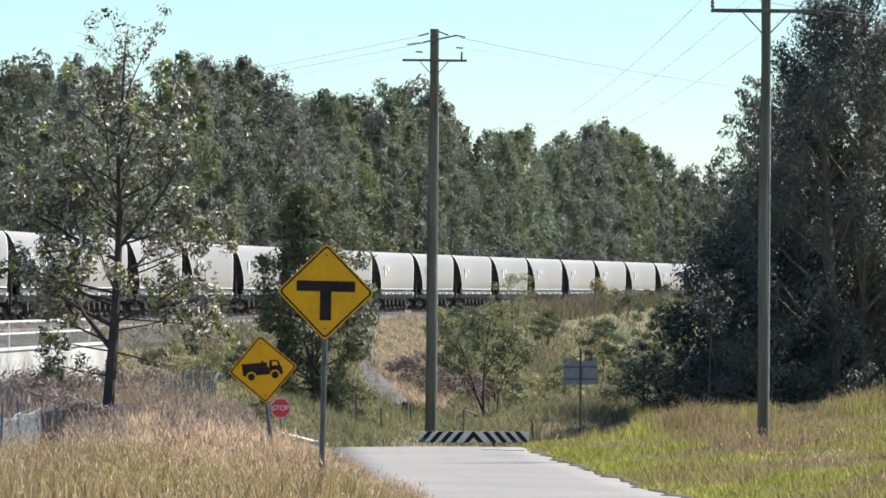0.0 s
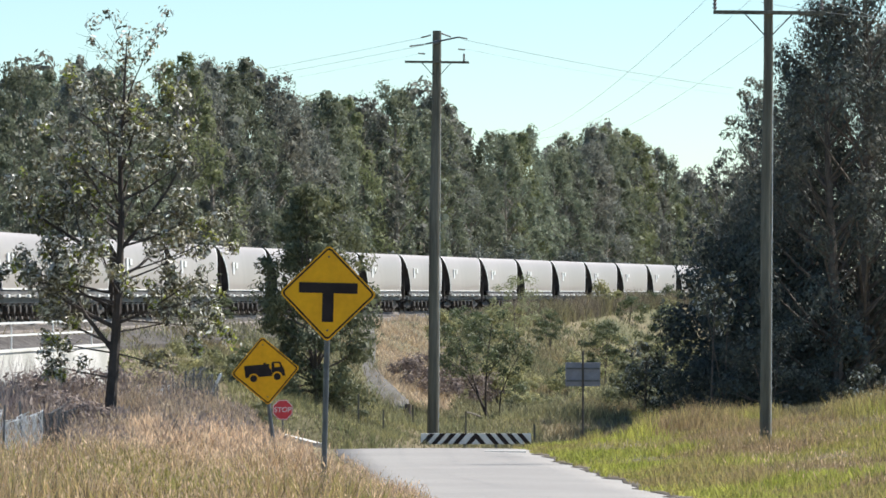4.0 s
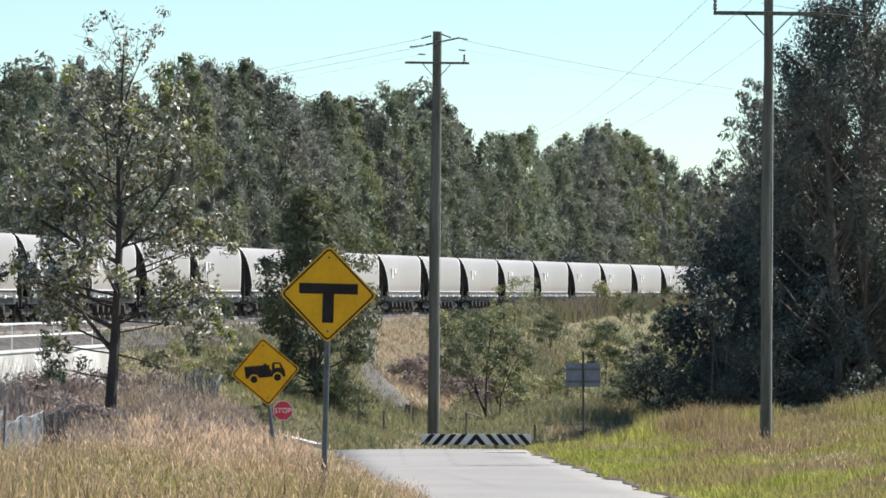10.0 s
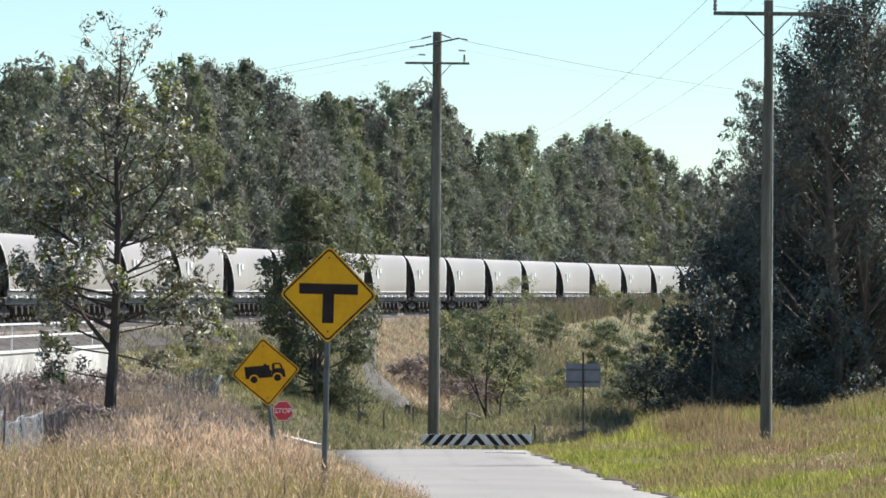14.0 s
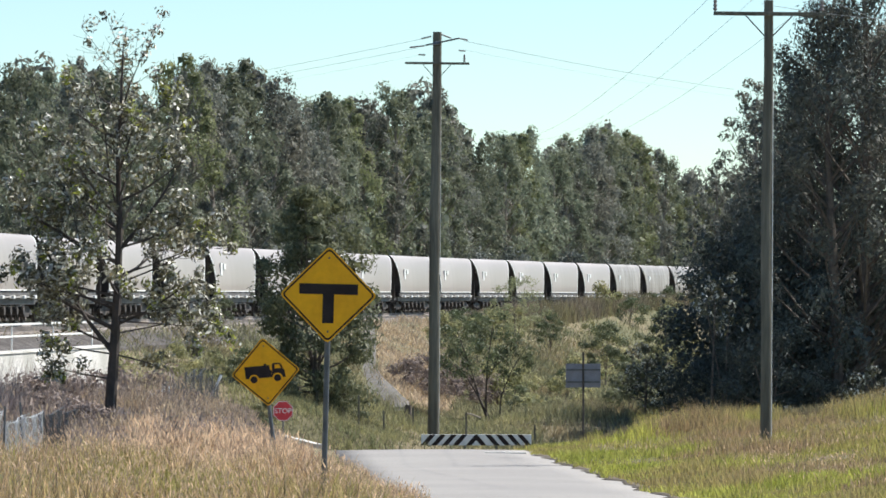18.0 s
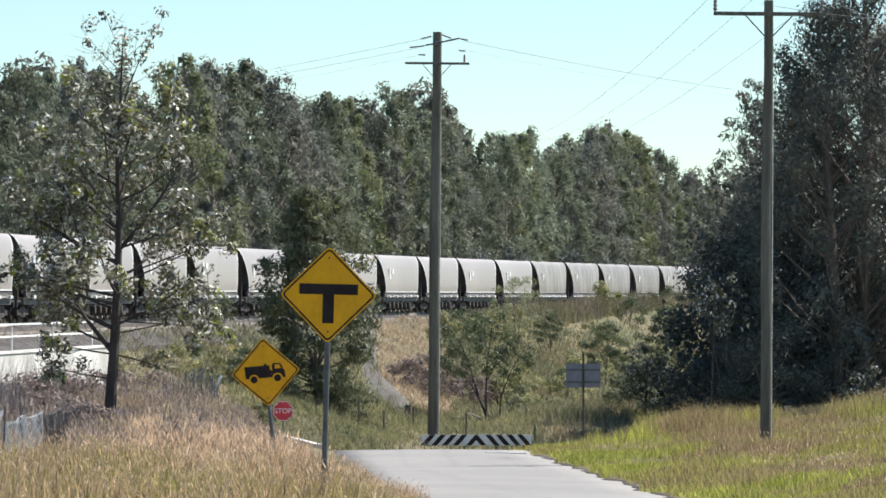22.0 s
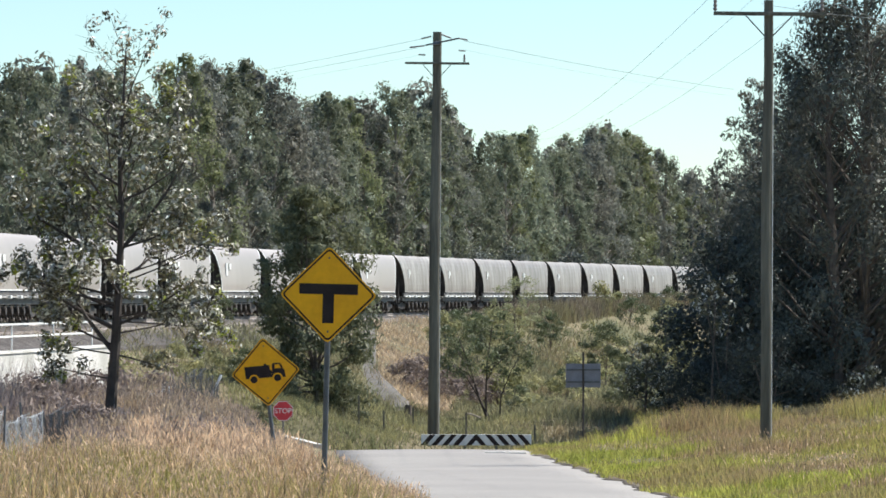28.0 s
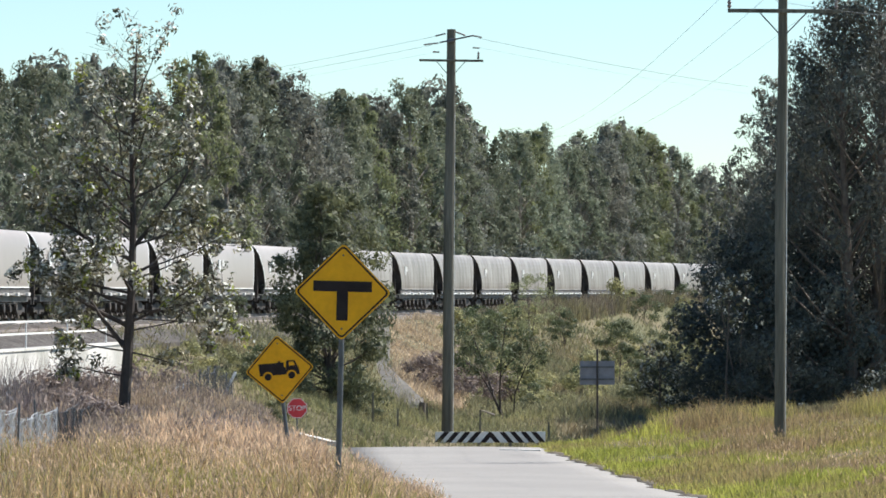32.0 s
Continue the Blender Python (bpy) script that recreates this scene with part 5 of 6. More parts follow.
for k in range(60):
    q, o = lr.uniform(-25, 190), -lr.uniform(8.0, 24.0)
    x, y, _ = track(q, o)
    if -1.4 < x - float(TRACK_X(y)) < 3.6 or y < 192:
        continue
    kind_k = lr.choice((0, 2, 2, 2, 0, 2))
    tree("low_bush", x, y, LOW[kind_k], ("low green bush on the grassy bank", "low brown dead bush on the grassy bank", "low tangle of rank weeds on the grassy bank")[kind_k], "shrub", "low bushes on the bank", lr.uniform(0, 6.28), lr.uniform(0.6, 1.5))
for x, y, h, k in ((-11.2, 181, 1.3, 2), (-9.8, 184, 1.3, 2), (-8.6, 193, 1.4, 0)):
    tree("bank_bush", x, y, LOW[k], "leafy bush at the end of the concrete wall", "shrub", "bushes at the end of the wall", h * 3, h / 1.6)
for x, y, h, k in ((-14.4, 172.5, 1.6, 2), (-13.2, 176.5, 1.5, 2), (-14.6, 170, 1.8, 1)):
    tree("wall_weed", x, y, LOW[k], "rank weeds against the concrete wall", "shrub", "weeds against the wall", h * 2, h / 1.6)
for x, y, h in ((-9.9, 106, 1.6), (-10.4, 109, 1.8), (-9.5, 108, 1.3), (-10.9, 116, 2.0), (-11.2, 122, 2.1), (-9.6, 112, 1.5), (-9.3, 118, 1.7), (-10.0, 126, 1.8), (-8.6, 122, 1.3), (-8.9, 134, 1.6), (-9.4, 140, 1.8), (-7.7, 128, 1.1), (-10.6, 120, 1.9), (-8.0, 97, 1.0), (-9.0, 101, 1.3), (-7.2, 112, 1.0)):
    tree("dry_weed", x, y, LOW[1], "tall dry purple-brown weed along the fence", "shrub", "dry weeds along the fence", h * 5, h / 1.6)
for x, y, h in ((-1.8, 224, 1.6), (-1.0, 226, 2.1), (0.3, 225, 1.9), (1.5, 226, 1.7), (-0.4, 221, 1.3), (2.3, 229, 1.6)):
    tree("dead_bush", x, y, LOW[1], "brown dead bush beside the gravel track", "shrub", "dead bushes beside the track", h, h / 1.6)


# ---- grass ----
def blades(name, xs, ys, heights, width, lean, mat, label, seed):
    """Bent, tapering blades of grass: five points each."""
    rng = np.random.default_rng(seed)
    n = len(xs)
    z = land(xs, ys)
    a = rng.random(n) * 6.28
    la = rng.random(n) * 6.28
    ln = lean * heights * (0.3 + rng.random(n))
    h = heights
    w = width * (0.6 + 0.8 * rng.random(n))
    cx, cy = np.cos(a) * w / 2, np.sin(a) * w / 2
    lx, ly = np.cos(la) * ln, np.sin(la) * ln
    base = np.c_[xs, ys, z - 0.03]
    v = np.stack([base + np.c_[cx, cy, 0 * z], base - np.c_[cx, cy, 0 * z],
                  base + np.c_[cx * 0.8 + lx * 0.35, cy * 0.8 + ly * 0.35, h * 0.6], base + np.c_[-cx * 0.8 + lx * 0.35, -cy * 0.8 + ly * 0.35, h * 0.6],
                  base + np.c_[lx, ly, h]], axis=1).reshape(-1, 3)
    i = np.arange(n) * 5
    f = np.concatenate([np.c_[i, i + 1, i + 3], np.c_[i, i + 3, i + 2], np.c_[i + 2, i + 3, i + 4]])
    ob = new(name, raw_mesh(name, v, f, mat))
    return tagged(ob, label, "grass", kind="stuff")


def scatter(n, x0, x1, y0, y1, seed, power=1.0):
    rng = np.random.default_rng(seed)
    ys = y0 + (y1 - y0) * rng.random(n) ** power
    xs = x0(ys) + (x1(ys) - x0(ys)) * rng.random(n)
    # gather into tufts
    t = rng.integers(0, n, n // 9)
    pick = t[rng.integers(0, len(t), n)]
    xs, ys = 0.45 * xs + 0.55 * xs[pick] + 0, 0.45 * ys + 0.55 * ys[pick]
    use = rng.random(n) < 0.5
    xs2 = x0(ys) + (x1(ys) - x0(ys)) * rng.random(n)
    return np.where(use, xs, xs2), ys, rng


def off_lane(xs, ys, clear=4.0):
    d, _ = lane_near(xs, ys)
    return d > clear


def seed_heads(name, xs, ys, heights, length, width, mat, label, seed):
    """Feathery seed heads: a small upright diamond on top of each stem."""
    rng = np.random.default_rng(seed)
    n = len(xs)
    z = land(xs, ys) + heights
    a = rng.random(n) * 6.28
    w = width * (0.5 + rng.random(n))
    l_ = length * (0.5 + rng.random(n))
    cx, cy = np.cos(a) * w / 2, np.sin(a) * w / 2
    tx, ty = rng.normal(size=n) * l_ * 0.35, rng.normal(size=n) * l_ * 0.35
    p = np.c_[xs, ys, z]
    v = np.stack([p, p + np.c_[cx + tx * 0.4, cy + ty * 0.4, l_ * 0.45], p + np.c_[tx, ty, l_], p + np.c_[-cx + tx * 0.4, -cy + ty * 0.4, l_ * 0.45]], axis=1).reshape(-1, 3)
    return tagged(new(name, raw_mesh(name, v, np.arange(n * 4).reshape(n, 4), mat)), label, "grass", kind="stuff")


edge_l = lambda y: road_c(y) - road_h(y) + 0.25
edge_r = lambda y: road_c(y) + road_h(y) + 0.05 + 0.22 * np.sin(y * 0.9) * np.sin(y * 0.37)
xs, ys, rng = scatter(95000, lambda y: np.maximum(-8.3, -0.104 * y - 0.5), lambda y: np.minimum(edge_l(y), 0.02 * y), 34, 118, 11, 1.1)
k = ~((xs < -0.087 * ys + 0.3) & (ys > 46) & (ys < 96) & (rng.random(len(xs)) < 0.72))
xs, ys = xs[k], ys[k]
lush = 0.7 + 0.5 * np.exp(-((xs + 1.6) / 1.3) ** 2 - ((ys - 46) / 8) ** 2) + 0.5 * np.sin(xs * 1.7 + 2.0 * np.sin(ys * 0.21)) * np.sin(ys * 0.37 + 1.0)
hs = rng.uniform(0.2, 0.62, len(xs)) * np.clip(0.72 + 0.4 * (edge_l(ys) - xs), 0.72, 1.0) * lush * np.where((xs > -5.6) & (ys > 84), 0.55, 1.0)
blades("dry_grass", xs, ys, hs, 0.012, 0.4, M_DRY_GRASS, "tall dry golden grass on the roadside verge", 12)
k = rng.random(len(xs)) < np.interp(ys, [40, 60], [0.35, 0.8])
seed_heads("seed_heads", xs[k], ys[k], hs[k] * 0.92, 0.06, 0.0125, M_SEED, "pinkish dry seed heads of the verge grass", 21)
xs, ys, rng = scatter(8000, lambda y: -0.072 * y, lambda y: np.minimum(edge_l(y) - 0.4, -0.03 * y), 60, 104, 38)
seed_heads("plume_heads", xs, ys, rng.uniform(0.3, 0.62, len(xs)), 0.15, 0.024, M_SEED, "pale pinkish plumes of the dry grass around the sign posts", 39)
xs, ys, rng = scatter(60000, lambda y: np.maximum(-12, -0.104 * y - 0.5), lambda y: edge_l(y) - np.interp(y, [62, 82, 105, 120], [4.2, 2.2, 1.2, 2.4]), 62, 158, 13)
k = off_lane(xs, ys) & ~((xs < -0.086 * ys) & (ys < 96))
xs, ys = xs[k], ys[k]
hs = rng.uniform(0.35, 0.95, len(xs)) * np.clip(0.3 + 0.3 * (edge_l(ys) - xs), 0.3, 1.0) * np.where((xs < -6.5) & (rng.random(len(xs)) < 0.25), 1.6, 1.0) * np.where(ys > 116, 0.62, 1.0) * np.where((xs > -5.6) & (ys > 88), 0.5, 1.0) * np.where((np.abs(xs / ys + 0.076) < 0.011) & (ys < 106), 0.5, 1.0)
blades("seeding_grass", xs, ys, hs, 0.016, 0.35, M_SEED_GRASS, "purple-brown seeding grass along the fence", 14)
k = rng.random(len(xs)) < 0.6
seed_heads("purple_seed_heads", xs[k], ys[k], hs[k] * 0.92, 0.12, 0.03, M_SEED_GRASS, "purple-brown seed heads along the fence", 22)


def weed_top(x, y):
    """Cap on weed height by x and y, shaped so the wall shows from the camera."""
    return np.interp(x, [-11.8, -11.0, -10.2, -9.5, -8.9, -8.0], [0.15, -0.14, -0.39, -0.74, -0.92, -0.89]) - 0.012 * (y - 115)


xs, ys, rng = scatter(9000, lambda y: -0.104 * y - 0.3, lambda y: -0.06 * y, 97, 136, 27)
k = off_lane(xs, ys, 4.6)
xs, ys = xs[k], ys[k]
hs = rng.uniform(0.5, 1.0, len(xs)) * np.interp(xs / ys, [-0.1, -0.085, -0.075, -0.06], [1.9, 1.35, 0.9, 0.6]) * (0.8 + 0.25 * np.sin(xs * 2.3) * np.sin(ys * 0.8))
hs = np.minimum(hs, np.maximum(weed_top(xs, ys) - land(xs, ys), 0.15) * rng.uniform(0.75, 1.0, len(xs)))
blades("dead_weeds", xs, ys, hs, 0.022, 0.3, M_WEED, "tall dead purple-brown weeds above the cross road", 28)
k = rng.random(len(xs)) < 0.7
seed_heads("weed_heads", xs[k], ys[k], hs[k] * 0.8, 0.22, 0.07, M_WEED, "ragged dark heads of the dead weeds", 29)
rng = np.random.default_rng(41)
xs, ys = rng.uniform(-11.9, -9.7, 900), rng.uniform(100, 126, 900)
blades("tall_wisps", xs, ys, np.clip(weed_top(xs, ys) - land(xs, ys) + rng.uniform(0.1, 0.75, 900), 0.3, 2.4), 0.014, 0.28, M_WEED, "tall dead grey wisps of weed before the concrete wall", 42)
xs, ys, rng = scatter(90000, lambda y: edge_r(y), lambda y: 0.104 * y + 1.0, 60, 172, 15, 1.15)
k = off_lane(xs, ys)
xs, ys = xs[k], ys[k]
lush = 0.75 + 0.5 * np.sin(xs * 1.1 + 2.0 * np.sin(ys * 0.17)) * np.sin(ys * 0.29 + 1.0)
hs = rng.uniform(0.1, 0.4, len(xs)) * np.clip(0.4 + 0.25 * (xs - edge_r(ys)), 0.4, 1.15) * lush
hs = np.where((ys > 128) & (xs > 4.5), hs * 1.7, hs)
strip = (xs - edge_r(ys) < 2.9 + 1.1 * np.sin(ys * 0.4) + 0.5 * np.sin(ys * 1.1)) & ((xs < 4.2) | (ys < 132))
blades("green_grass", xs[strip], ys[strip], hs[strip], 0.018, 0.5, M_GREEN_GRASS, "fresh green grass along the road edge", 16)
# Far part of the bank, coloured as if it lay in shade.
brown = (ys > 141 + 5 * np.sin(xs * 0.9) + 4 * np.sin(xs * 2.1)) & (xs > 5.0)
blades("bank_brown_grass", xs[brown], ys[brown], hs[brown] * 0.5, 0.022, 0.5, M_BANK_BROWN, "grass on the bank below the dark trees, browned to look shaded", 32)
strip2 = ~strip & ~brown
blades("bank_mixed_grass", xs[strip2], ys[strip2], hs[strip2], 0.018, 0.5, M_MIXED_GRASS, "mixed tan and yellow-green grass on the roadside bank", 26)
k = (rng.random(len(xs)) < 0.035) & (xs - edge_r(ys) > 2.0) & (ys < 118)
seed_heads("verge_seed_heads", xs[k], ys[k], hs[k] * 1.05, 0.09, 0.02, M_SEED, "pinkish dry seed heads on the roadside bank", 23)
rng = np.random.default_rng(33)
ys = 62 + 95 * rng.random(16000) ** 1.2
xs = edge_r(ys) - 0.12 + 1.5 * rng.random(16000) ** 1.4
k = off_lane(xs, ys, 4.3)
xs, ys = xs[k], ys[k]
blades("edge_grass", xs, ys, rng.uniform(0.06, 0.24, len(xs)) * (0.9 + 0.5 * np.sin(ys * 1.9) * np.sin(ys * 0.6)), 0.02, 0.6, M_GREEN_GRASS, "short green grass along the broken road edge", 34)
xs, ys, rng = scatter(150000, lambda y: -0.1 * y - 2, lambda y: 0.075 * y + 2, 160, 390, 17, 1.45)
u_ = beside(xs, ys)
k = off_lane(xs, ys, 3.9) & (u_ > 6.2) & ((u_ > np.where(ys > 184, 7.5, 9.3) + 1.2 * rng.random(len(xs))) | (ys > 285) | (rng.random(len(xs)) < 0.12)) & ((ys > 178) | (xs < -7))
xs, ys, u_ = xs[k], ys[k], u_[k]
straw = (xs > TRACK_X(ys) + 0.5) & (xs < TRACK_X(ys) + 4.3 + 0.5 * np.sin(ys * 0.2)) & (ys > 212)
clear = np.abs(xs - TRACK_X(ys)) > rng.uniform(0.0, 0.8, len(xs)) * np.interp(ys, [204, 212, 225, 235], [2.0, 2.0, 1.4, 0.9])
hs = rng.uniform(0.2, 0.75, len(xs)) * (0.85 + 0.5 * np.sin(xs * 0.6 + ys * 0.11) * np.sin(ys * 0.19))
flat_part = (ys < 206 + 2 * np.sin(xs)) & (xs > -8)
k = clear & ~straw & ~flat_part
blades("bank_grass", xs[k], ys[k], hs[k], 0.045 + 0.00022 * (ys[k] - 200), 0.9, M_SLOPE_GRASS, "rank mixed grass on the railway bank", 18)
k = clear & straw & ~flat_part
blades("straw_grass", xs[k], ys[k], hs[k] * 0.7, 0.05, 0.9, M_STRAW, "bleached straw grass beside the gravel track", 19)
blades("junction_grass", xs[flat_part], ys[flat_part], hs[flat_part] * 0.8, 0.032, 0.7, M_SLOPE_GRASS, "green and yellow grass behind the hazard board", 20)
rng = np.random.default_rng(30)
xs, ys = np.r_[rng.uniform(-8, 4.5, 15000), rng.uniform(-9, -2, 9000)], np.r_[rng.uniform(179, 206, 15000), rng.uniform(178.3, 190, 9000)]
k = off_lane(xs, ys, 3.9) & ((xs < -1.5) | (ys > 188))
blades("verge_weeds", xs[k], ys[k], rng.uniform(0.12, 0.45, int(k.sum())) * (0.8 + 0.5 * np.sin(xs[k] * 1.3) * np.sin(ys[k] * 0.7)), 0.03, 0.7, M_RANK, "rank green weeds beyond the cross road", 31)
xs, ys, rng = scatter(9000, lambda y: -10.0 + 0 * y, lambda y: edge_l(y), 136, 172, 36)
k = off_lane(xs, ys, 3.8)
xs, ys = xs[k], ys[k]
blades("corner_grass", xs, ys, rng.uniform(0.12, 0.42, len(xs)) * (0.85 + 0.4 * np.sin(xs * 1.7) * np.sin(ys * 0.9)), 0.028, 0.7, M_SLOPE_GRASS, "green and brown grass on the corner of the junction", 37)
rng = np.random.default_rng(24)
q, o = rng.uniform(62, 270, 30000), -rng.uniform(5.6, 9.5, 30000)
th = TH0 + CURVE * q
xs = MARK[0] + (math.cos(TH0) - np.cos(th)) * RAD - o * np.cos(th)
ys = MARK[1] + (np.sin(th) - math.sin(TH0)) * RAD + o * np.sin(th)
hs = rng.uniform(0.5, 1.1, len(xs)) * np.interp(q, [62, 74, 90, 120, 150, 270], [0.3, 1.1, 1.55, 1.6, 1.4, 1.4]) * (0.9 + 0.15 * np.sin(q * 0.3) + 0.1 * np.sin(q * 0.83))
blades("trackside_grass", xs, ys, hs, 0.05, 0.35, M_TRACKSIDE, "tall brown grass beside the railway", 25)
gy = np.arange(204.0, 288.0, 1.0)
gl = np.c_[TRACK_X(gy), gy]
gravel = tagged(ribbon("gravel_track", gl, np.interp(gy, [204, 208, 214, 222, 232], [0.7, 1.25, 1.2, 0.8, 0.5]), land(gl[:, 0], gl[:, 1]) + 0.03, M_GRAVEL, cross=5), "worn gravel track that climbs the bank", "track", kind="structure")


ey = np.arange(58.0, 126.0, 0.5)
eh = 0.22 + 0.1 * np.sin(ey * 1.3) * np.sin(ey * 0.47) + 0.05 * np.sin(ey * 3.1)
ex = road_c(ey) + road_h(ey) + 0.02 + 0.1 * np.sin(ey * 0.9) * np.sin(ey * 0.37) + 0.06 * np.sin(ey * 2.3)
tagged(ribbon("road_shoulder", np.c_[ex, ey], eh, road_z(ey) + 0.008, M_SAND, thick=0.08, cross=3), "strip of brown sand and dead grass along the broken road edge", "road edge", kind="structure")


# ---- fence, pickets, kerbs ----
def fence():
    a, b = Vector((-8.6, 81.0)), Vector((-7.2, 139.5))
    t = thing("mesh_fence", pose(0, 0, 0), "old galvanised steel mesh fence in long grass", "fence")
    bays = 18
    tall = lambda i: float(np.interp(i, [0, 2, 3, 5, 8, 10, 12, 14, 18], [1.2, 1.12, 0.85, 0.6, 0.6, 0.95, 1.2, 1.5, 1.5]))
    for i in range(bays + 1):
        p = a.lerp(b, i / bays)
        z = land_at(p.x, p.y)
        lean = 0.06 * math.sin(i * 2.3)
        part("fence_post", Shape().tube((p.x, p.y, z - 0.2), (p.x + lean, p.y, z + tall(i) + 0.05), 0.021, n=8), M_GALV, t)
        if i == bays:
            part("strut", Shape().tube((p.x - 0.75, p.y, z), (p.x + 0.1, p.y, z + 1.72), 0.045, n=8), M_WHITE, t, "leaning white strut")
            break
        q = a.lerp(b, (i + 1) / bays)
        z2 = land_at(q.x, q.y)
        s = Shape()
        P, Q = Vector((p.x, p.y, z)), Vector((q.x, q.y, z2))
        run, high = (Q - P).length, tall(i) * (1.0 if i > 10 else 0.9 + 0.16 * math.sin(i * 5.1))
        side = Vector((Q.y - P.y, P.x - Q.x, 0)).normalized()
        slack = 0.16 if 7 <= i <= 11 else 0.07
        cell = 0.1 if i < 8 else 0.14

        def knot(along, up):
            """A point of the slack mesh, so far along the bay and so high."""
            f = along / run
            dip = 1.0 - (0.1 + 0.12 * math.sin(i * 3.1) ** 2) * 4 * f * (1 - f)
            wave = slack * (math.sin(along * 3.7 + i) + math.sin(along * 9.1 + up * 4.0 + 2.0 * i)) * up / high
            return P.lerp(Q, f) + side * wave + Vector((0, 0, 0.04 + up * dip + 0.25 * wave))

        for slant in (-1, 1):
            n = int((run + high) / cell)
            for k in range(n):
                first = k * cell - (high if slant > 0 else 0.0)
                pts = [(first + slant * high * f / 4.0, high * f / 4.0) for f in range(5)]
                pts = [knot(min(run, max(0.0, u)), v) for u, v in pts if -0.05 <= u <= run + 0.05]
                if len(pts) > 1:
                    s.path(pts, 0.0055 if i < 8 else 0.0045, n=3)
        s.path([knot(run * f / 8.0, high) for f in range(9)], 0.008, n=4)
        # Some bays take the bright wire as a painted glint, the rest plain.
        part("mesh_panel", s, M_MESH if i < 3 or 8 < i < 12 else M_GALV, t)
    return t


fence()
stump_z = land_at(-1.63, 201.5)
stump = Shape().path([(-1.63, 201.5, stump_z - 0.2), (-1.62, 201.5, stump_z + 0.3), (-1.6, 201.52, stump_z + 0.62)], [0.2, 0.17, 0.15], n=10)
tagged(new("tree_stump", stump.mesh("tree_stump", M_BARK, True)), "short brown weathered stump in the grass", "tree stump")
z = land_at(1.35, 203) + 0.35
tagged(new("fallen_branch", Shape().path([(1.05, 203, z + 0.1), (1.3, 203.1, z + 0.05), (1.75, 203.0, z - 0.12)], [0.03, 0.05, 0.045], n=7).mesh("fallen_branch", M_BARK_PALE, True)), "bleached fallen branch lying in the grass", "branch")
for x, y, h in ((-3.6, 186, 1.35), (-2.55, 187, 0.95), (1.0, 189, 1.5), (4.0, 190, 1.0), (-1.35, 196, 1.0)):
    z = land_at(x, y)
    tagged(new("picket", Shape().box(x - 0.04, x + 0.04, y - 0.04, y + 0.04, z - 0.2, z + h, c=0.01).mesh("picket", M_POLE)), "thin dark post standing in the grass", "post", "thin posts behind the junction")
kerb = [(-3.84, 135.0, -2.92), (-4.6, 140.0, -2.93), (-5.4, 145.0, -2.95), (-6.5, 151.0, -3.0)]
for (x0, y0, z0), (x1, y1, z1) in zip(kerb, kerb[1:]):
    s = Shape()
    for (x, y, z) in ((x0, y0, z0), (x1, y1, z1)):
        s.v += [(x - 0.1, y, z), (x + 0.1, y, z), (x + 0.12, y, z - 1.2), (x - 0.12, y, z - 1.2)]
    s.f += [(0, 1, 5, 4), (1, 2, 6, 5), (2, 3, 7, 6), (3, 0, 4, 7), (3, 2, 1, 0), (4, 5, 6, 7)]
    tagged(new("kerb", s.mesh("kerb", M_CONCRETE)), "pale concrete kerb at the edge of the junction", "kerb", "kerbs", kind="structure")


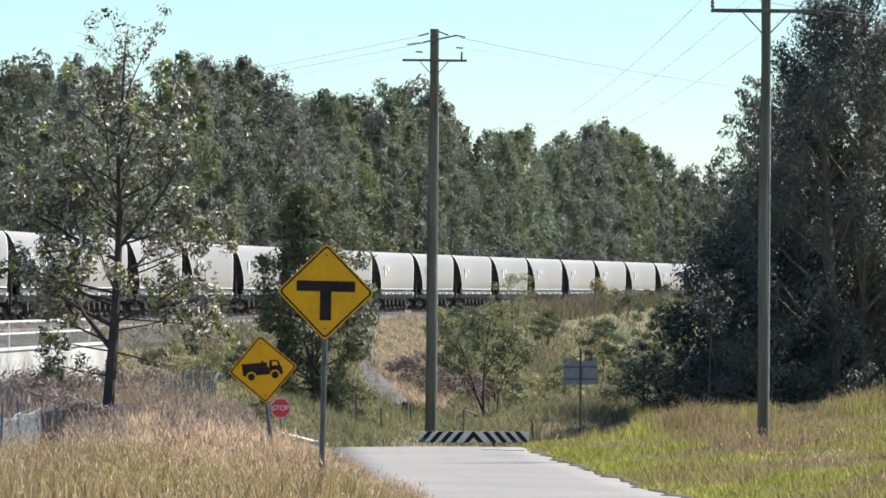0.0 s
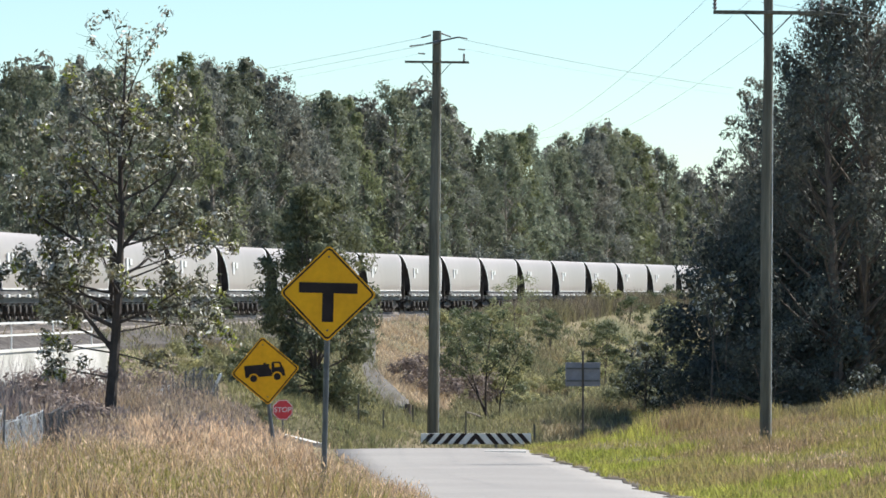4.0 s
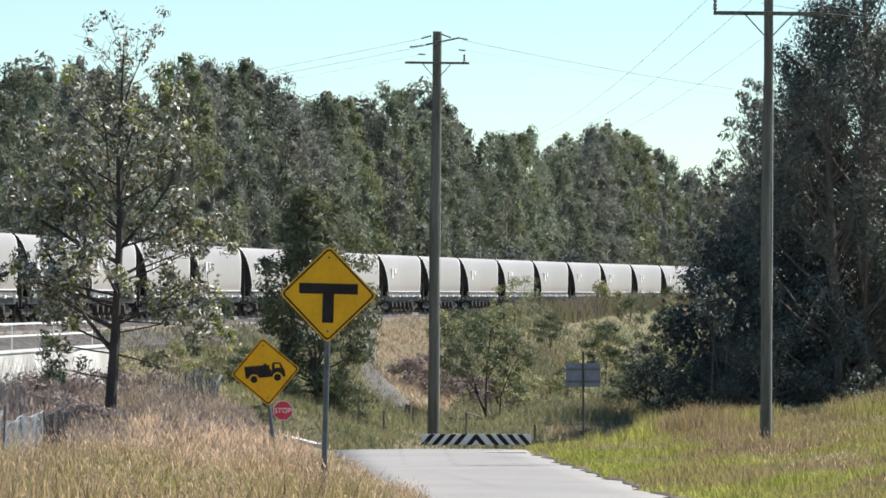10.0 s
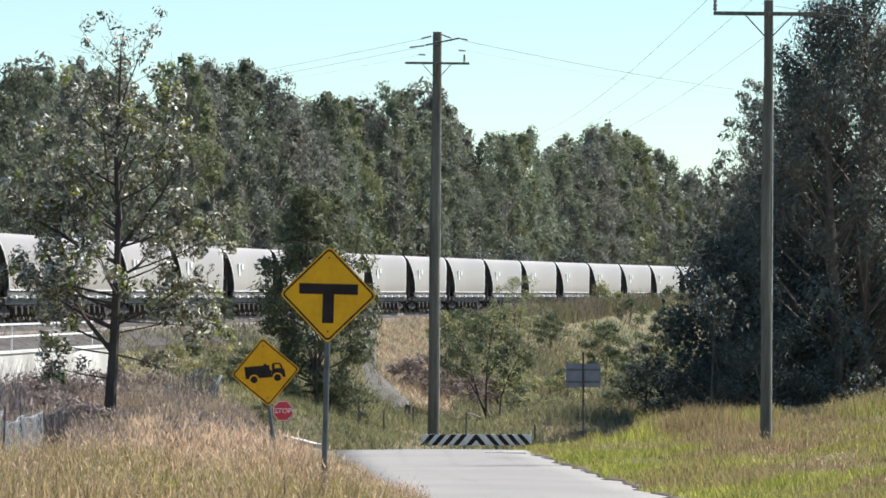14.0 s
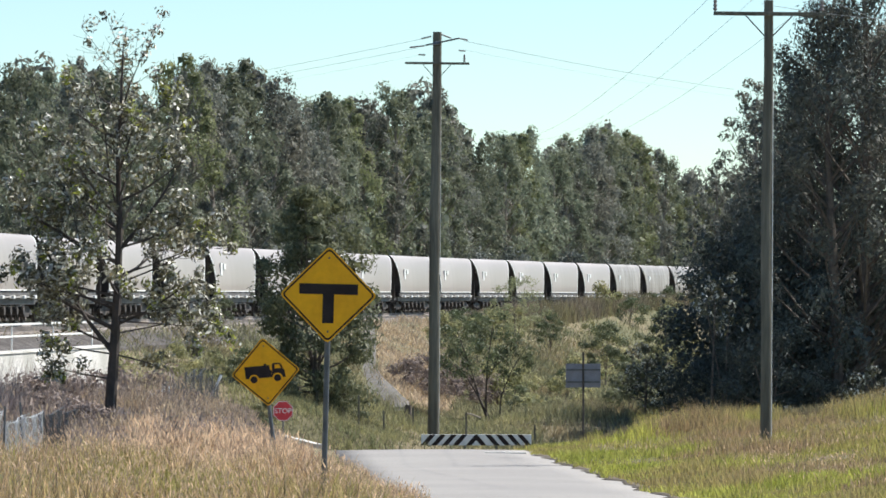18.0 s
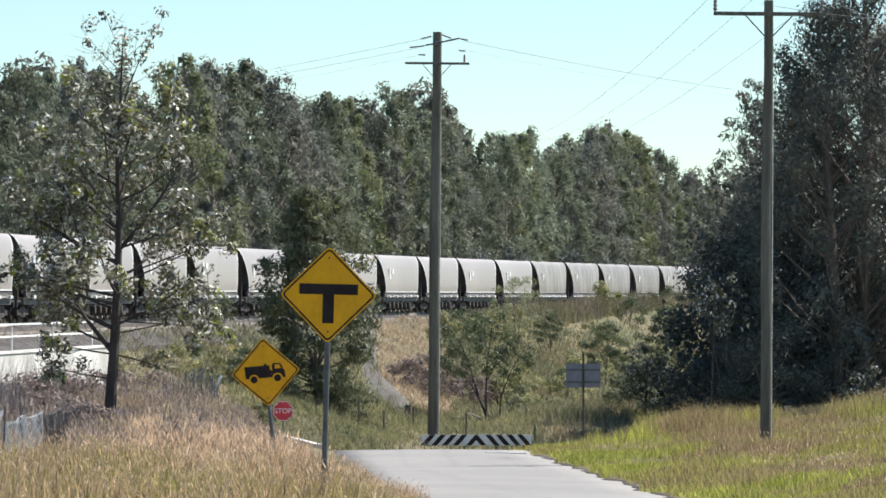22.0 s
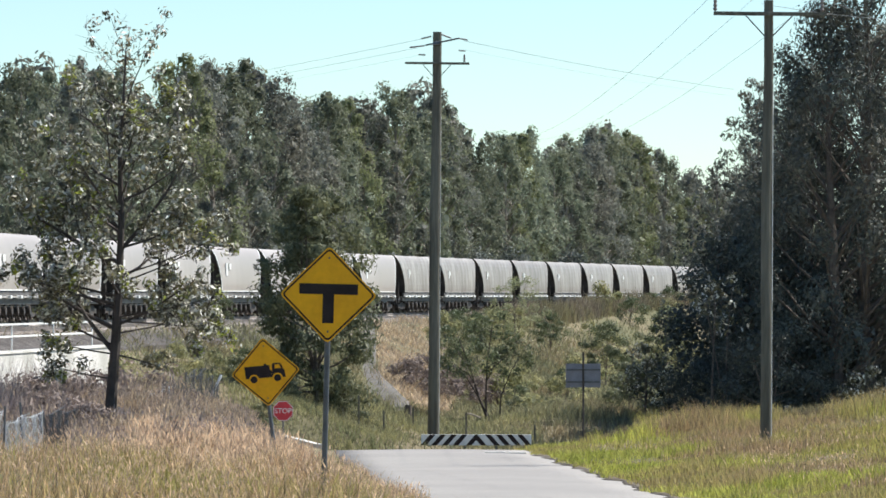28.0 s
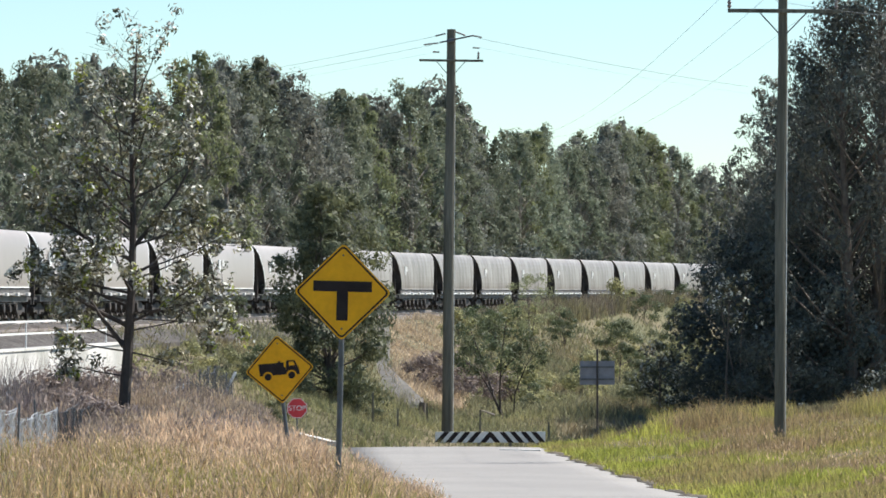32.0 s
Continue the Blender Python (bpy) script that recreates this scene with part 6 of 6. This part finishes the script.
# ---- the van ----
def build_van():
    """A white panel van, nose towards -x, wheels on z = 0."""
    t = thing("van", pose(0, 0, 0), "white panel van with dark cab windows", "van")
    prof = [(-2.6, 0.35), (-2.62, 0.8), (-2.5, 1.02), (-2.15, 1.22), (-1.6, 1.98), (-1.25, 2.13), (0.2, 2.22), (2.9, 2.29), (3.06, 2.2), (3.14, 1.1), (3.14, 0.35)]
    bm = bmesh.new()
    def half(z):
        return 0.97 - 0.10 * max(0, (z - 1.2) / 1.0) ** 1.5
    loops = []
    for f in (-1.0, -0.93, 0.0, 0.93, 1.0):
        lp = []
        for x, z in prof:
            zz = z - (0.06 if abs(f) == 1.0 and z > 1.7 else 0.0)
            lp.append(bm.verts.new((x, f * half(z), zz)))
        loops.append(lp)
    n = len(prof)
    for a, b in zip(loops, loops[1:]):
        for i in range(n):
            bm.faces.new((a[i], a[(i + 1) % n], b[(i + 1) % n], b[i]))
    bm.faces.new(loops[0][::-1])
    bm.faces.new(loops[-1])
    bmesh.ops.recalc_face_normals(bm, faces=bm.faces)
    me = bpy.data.meshes.new("body")
    bm.to_mesh(me)
    bm.free()
    me.materials.append(M_VAN)
    me.shade_smooth()
    me.set_sharp_from_angle(angle=radians(40))
    body = new("body", me)
    body.parent = t
    for sg in (-1, 1):
        def side(outline, d):
            s = Shape()
            pts = [(x, sg * (half(z) + d), z) for x, z in outline] + [(x, sg * (half(z) - 0.03), z) for x, z in outline]
            m = len(outline)
            return s.add(pts, [tuple(range(m)), tuple(range(2 * m - 1, m - 1, -1))] + [(i, m + i, m + (i + 1) % m, (i + 1) % m) for i in range(m)])
        part("cab_window", side([(-2.0, 1.17), (-1.93, 1.27), (-1.5, 1.86), (-1.35, 1.94), (-0.75, 1.96), (-0.7, 1.9), (-0.7, 1.14)], 0.006), M_GLASS, t, "dark side window")
        part("door_rail", side([(1.1, 1.23), (1.1, 1.28), (2.6, 1.28), (2.6, 1.23)], 0.012), M_DARK, t)
        part("door_seam", side([(-0.67, 0.5), (-0.67, 1.88), (-0.65, 1.88), (-0.65, 0.5)], 0.004), M_SILL, t)
        part("door_seam", side([(0.8, 0.5), (0.8, 1.8), (0.82, 1.8), (0.82, 0.5)], 0.004), M_SILL, t)
        part("door_handle", side([(2.5, 1.03), (2.5, 1.12), (2.72, 1.12), (2.72, 1.03)], 0.02), M_DARK, t)
        part("tail_lamp", side([(3.0, 0.85), (3.0, 1.45), (3.1, 1.45), (3.12, 0.85)], 0.01), M_TAIL, t, "red tail lamp")
        part("headlamp", side([(-2.48, 0.78), (-2.36, 0.93), (-2.0, 1.0), (-2.1, 0.82)], 0.008), M_GALV, t)
        part("mirror", Shape().box(-1.87, -1.75, *sorted((sg * 1.0, sg * 1.2)), 1.2, 1.42, c=0.03), M_DARK, t)
        for x in (-1.7, 2.1):
            part("wheel_arch", Shape().tube((x, sg * 0.93, 0.36), (x, sg * 0.978, 0.36), 0.44, n=24), M_TYRE, t, "black wheel arch")
            wh = new("wheel", WHEEL_ME)
            wh.parent = t
            wh.matrix_basis = Matrix.Translation((x, sg * 0.89, 0.33))
            rim = new("rim", RIM_ME)
            rim.parent = wh
    s = Shape()
    fr = [(-2.14, 1.24), (-1.62, 1.96)]
    s.add([(fr[0][0] - 0.012, -0.8, fr[0][1]), (fr[0][0] - 0.012, 0.8, fr[0][1]), (fr[1][0] - 0.012, 0.72, fr[1][1]), (fr[1][0] - 0.012, -0.72, fr[1][1]),
           (fr[0][0] + 0.05, -0.8, fr[0][1]), (fr[0][0] + 0.05, 0.8, fr[0][1]), (fr[1][0] + 0.05, 0.72, fr[1][1]), (fr[1][0] + 0.05, -0.72, fr[1][1])],
          [(0, 1, 2, 3), (4, 7, 6, 5), (0, 4, 5, 1), (1, 5, 6, 2), (2, 6, 7, 3), (3, 7, 4, 0)])
    part("windscreen", s, M_SCREEN, t)
    part("bumper", Shape().box(-2.68, -2.4, -0.9, 0.9, 0.32, 0.62, c=0.06), M_DARK, t)
    return t


WHEEL_ME = Shape().tube((0, -0.1, 0), (0, 0.1, 0), 0.33, n=24).mesh("wheel", M_TYRE, True)
RIM_ME = Shape().tube((0, -0.108, 0), (0, 0.108, 0), 0.2, n=16).mesh("rim", M_GALV, True)
van = build_van()
VAN_SPEED = 29.6
VAN_AT = (24.2, 0.42)     # at this time the van's middle is at this x


def van_pose(t):
    at = float(np.interp(-VAN_AT[1], -LANE_XY[:, 0], lane_run))
    q = min(max(at + VAN_SPEED * (t - VAN_AT[0]), 1.0), lane_run[-1] - 3.0)
    def p(r):
        return Vector((np.interp(r, lane_run, LANE_XY[:, 0]), np.interp(r, lane_run, LANE_XY[:, 1]), np.interp(r, lane_run, LANE_Z) + 0.05))
    a, b = p(max(q - 1.7, 0)), p(q + 1.7)
    d = (a - b).normalized()          # towards the tail
    left = Vector((0, 0, 1)).cross(d).normalized()
    up = d.cross(left)
    m = Matrix((d, left, up)).transposed().to_4x4()
    return Matrix.Translation((a + b) / 2 - left * 1.6) @ m


def motions():
    for i, w in wagons.items():
        rows = []
        for t in (0, 2, 5, 9, 12, 16, 20, 25, 29, 31, 32):
            rows.append((float(t), wagon_pose(i * LEN + run_at(t))))
        walk(w, rows)
        turn = [(n / 15.0, (run_at(n / 15.0) - run_at(0.0)) / 0.46) for n in range(481)]
        for o in w.children:
            if o.name.startswith("wheelset"):
                hub = Matrix.Translation(o.location)
                walk(o, [(t, hub @ Matrix.Rotation(a, 4, "Y")) for t, a in turn])
    base = young_tree.matrix_world.copy()
    walk(young_tree, [(t, base @ Matrix.Rotation(radians(0.08 * a), 4, Vector((0.0, 1.0, 0.0)))) for t, a in
                      ((0.0, 6.0), (3.0, 4.0), (6.0, 5.0), (9.0, 1.0), (11.0, -3.0), (13.0, -7.0), (15.5, -3.0), (19.0, -2.0), (21.0, -4.0), (23.0, -2.0), (25.5, 1.0), (28.0, 3.0), (30.0, -1.0), (32.0, -3.0))])
    for n, o in enumerate(stirring + [slender, bushy]):
        stand = Matrix.Translation(o.location) @ o.rotation_euler.to_matrix().to_4x4()
        r = random.Random(900 + n)
        a, b, p = r.uniform(0.12, 0.3), r.uniform(0, 6.28), r.uniform(3.4, 5.6)
        walk(o, [(2.0 * k, stand @ Matrix.Rotation(radians(a * math.sin(b + 6.28 * 2.0 * k / p) + 0.1 * math.sin(b + 0.37 * k)), 4, "Y")) for k in range(17)])
    times = [0.0, 10.0, 20.0, 22.0, 23.0, 23.5] + [23.6 + 0.1 * k for k in range(18)] + [25.6, 26.0, 27.0, 28.0, 29.0, 32.0]
    walk(van, [(t, van_pose(t)) for t in times])


motions()
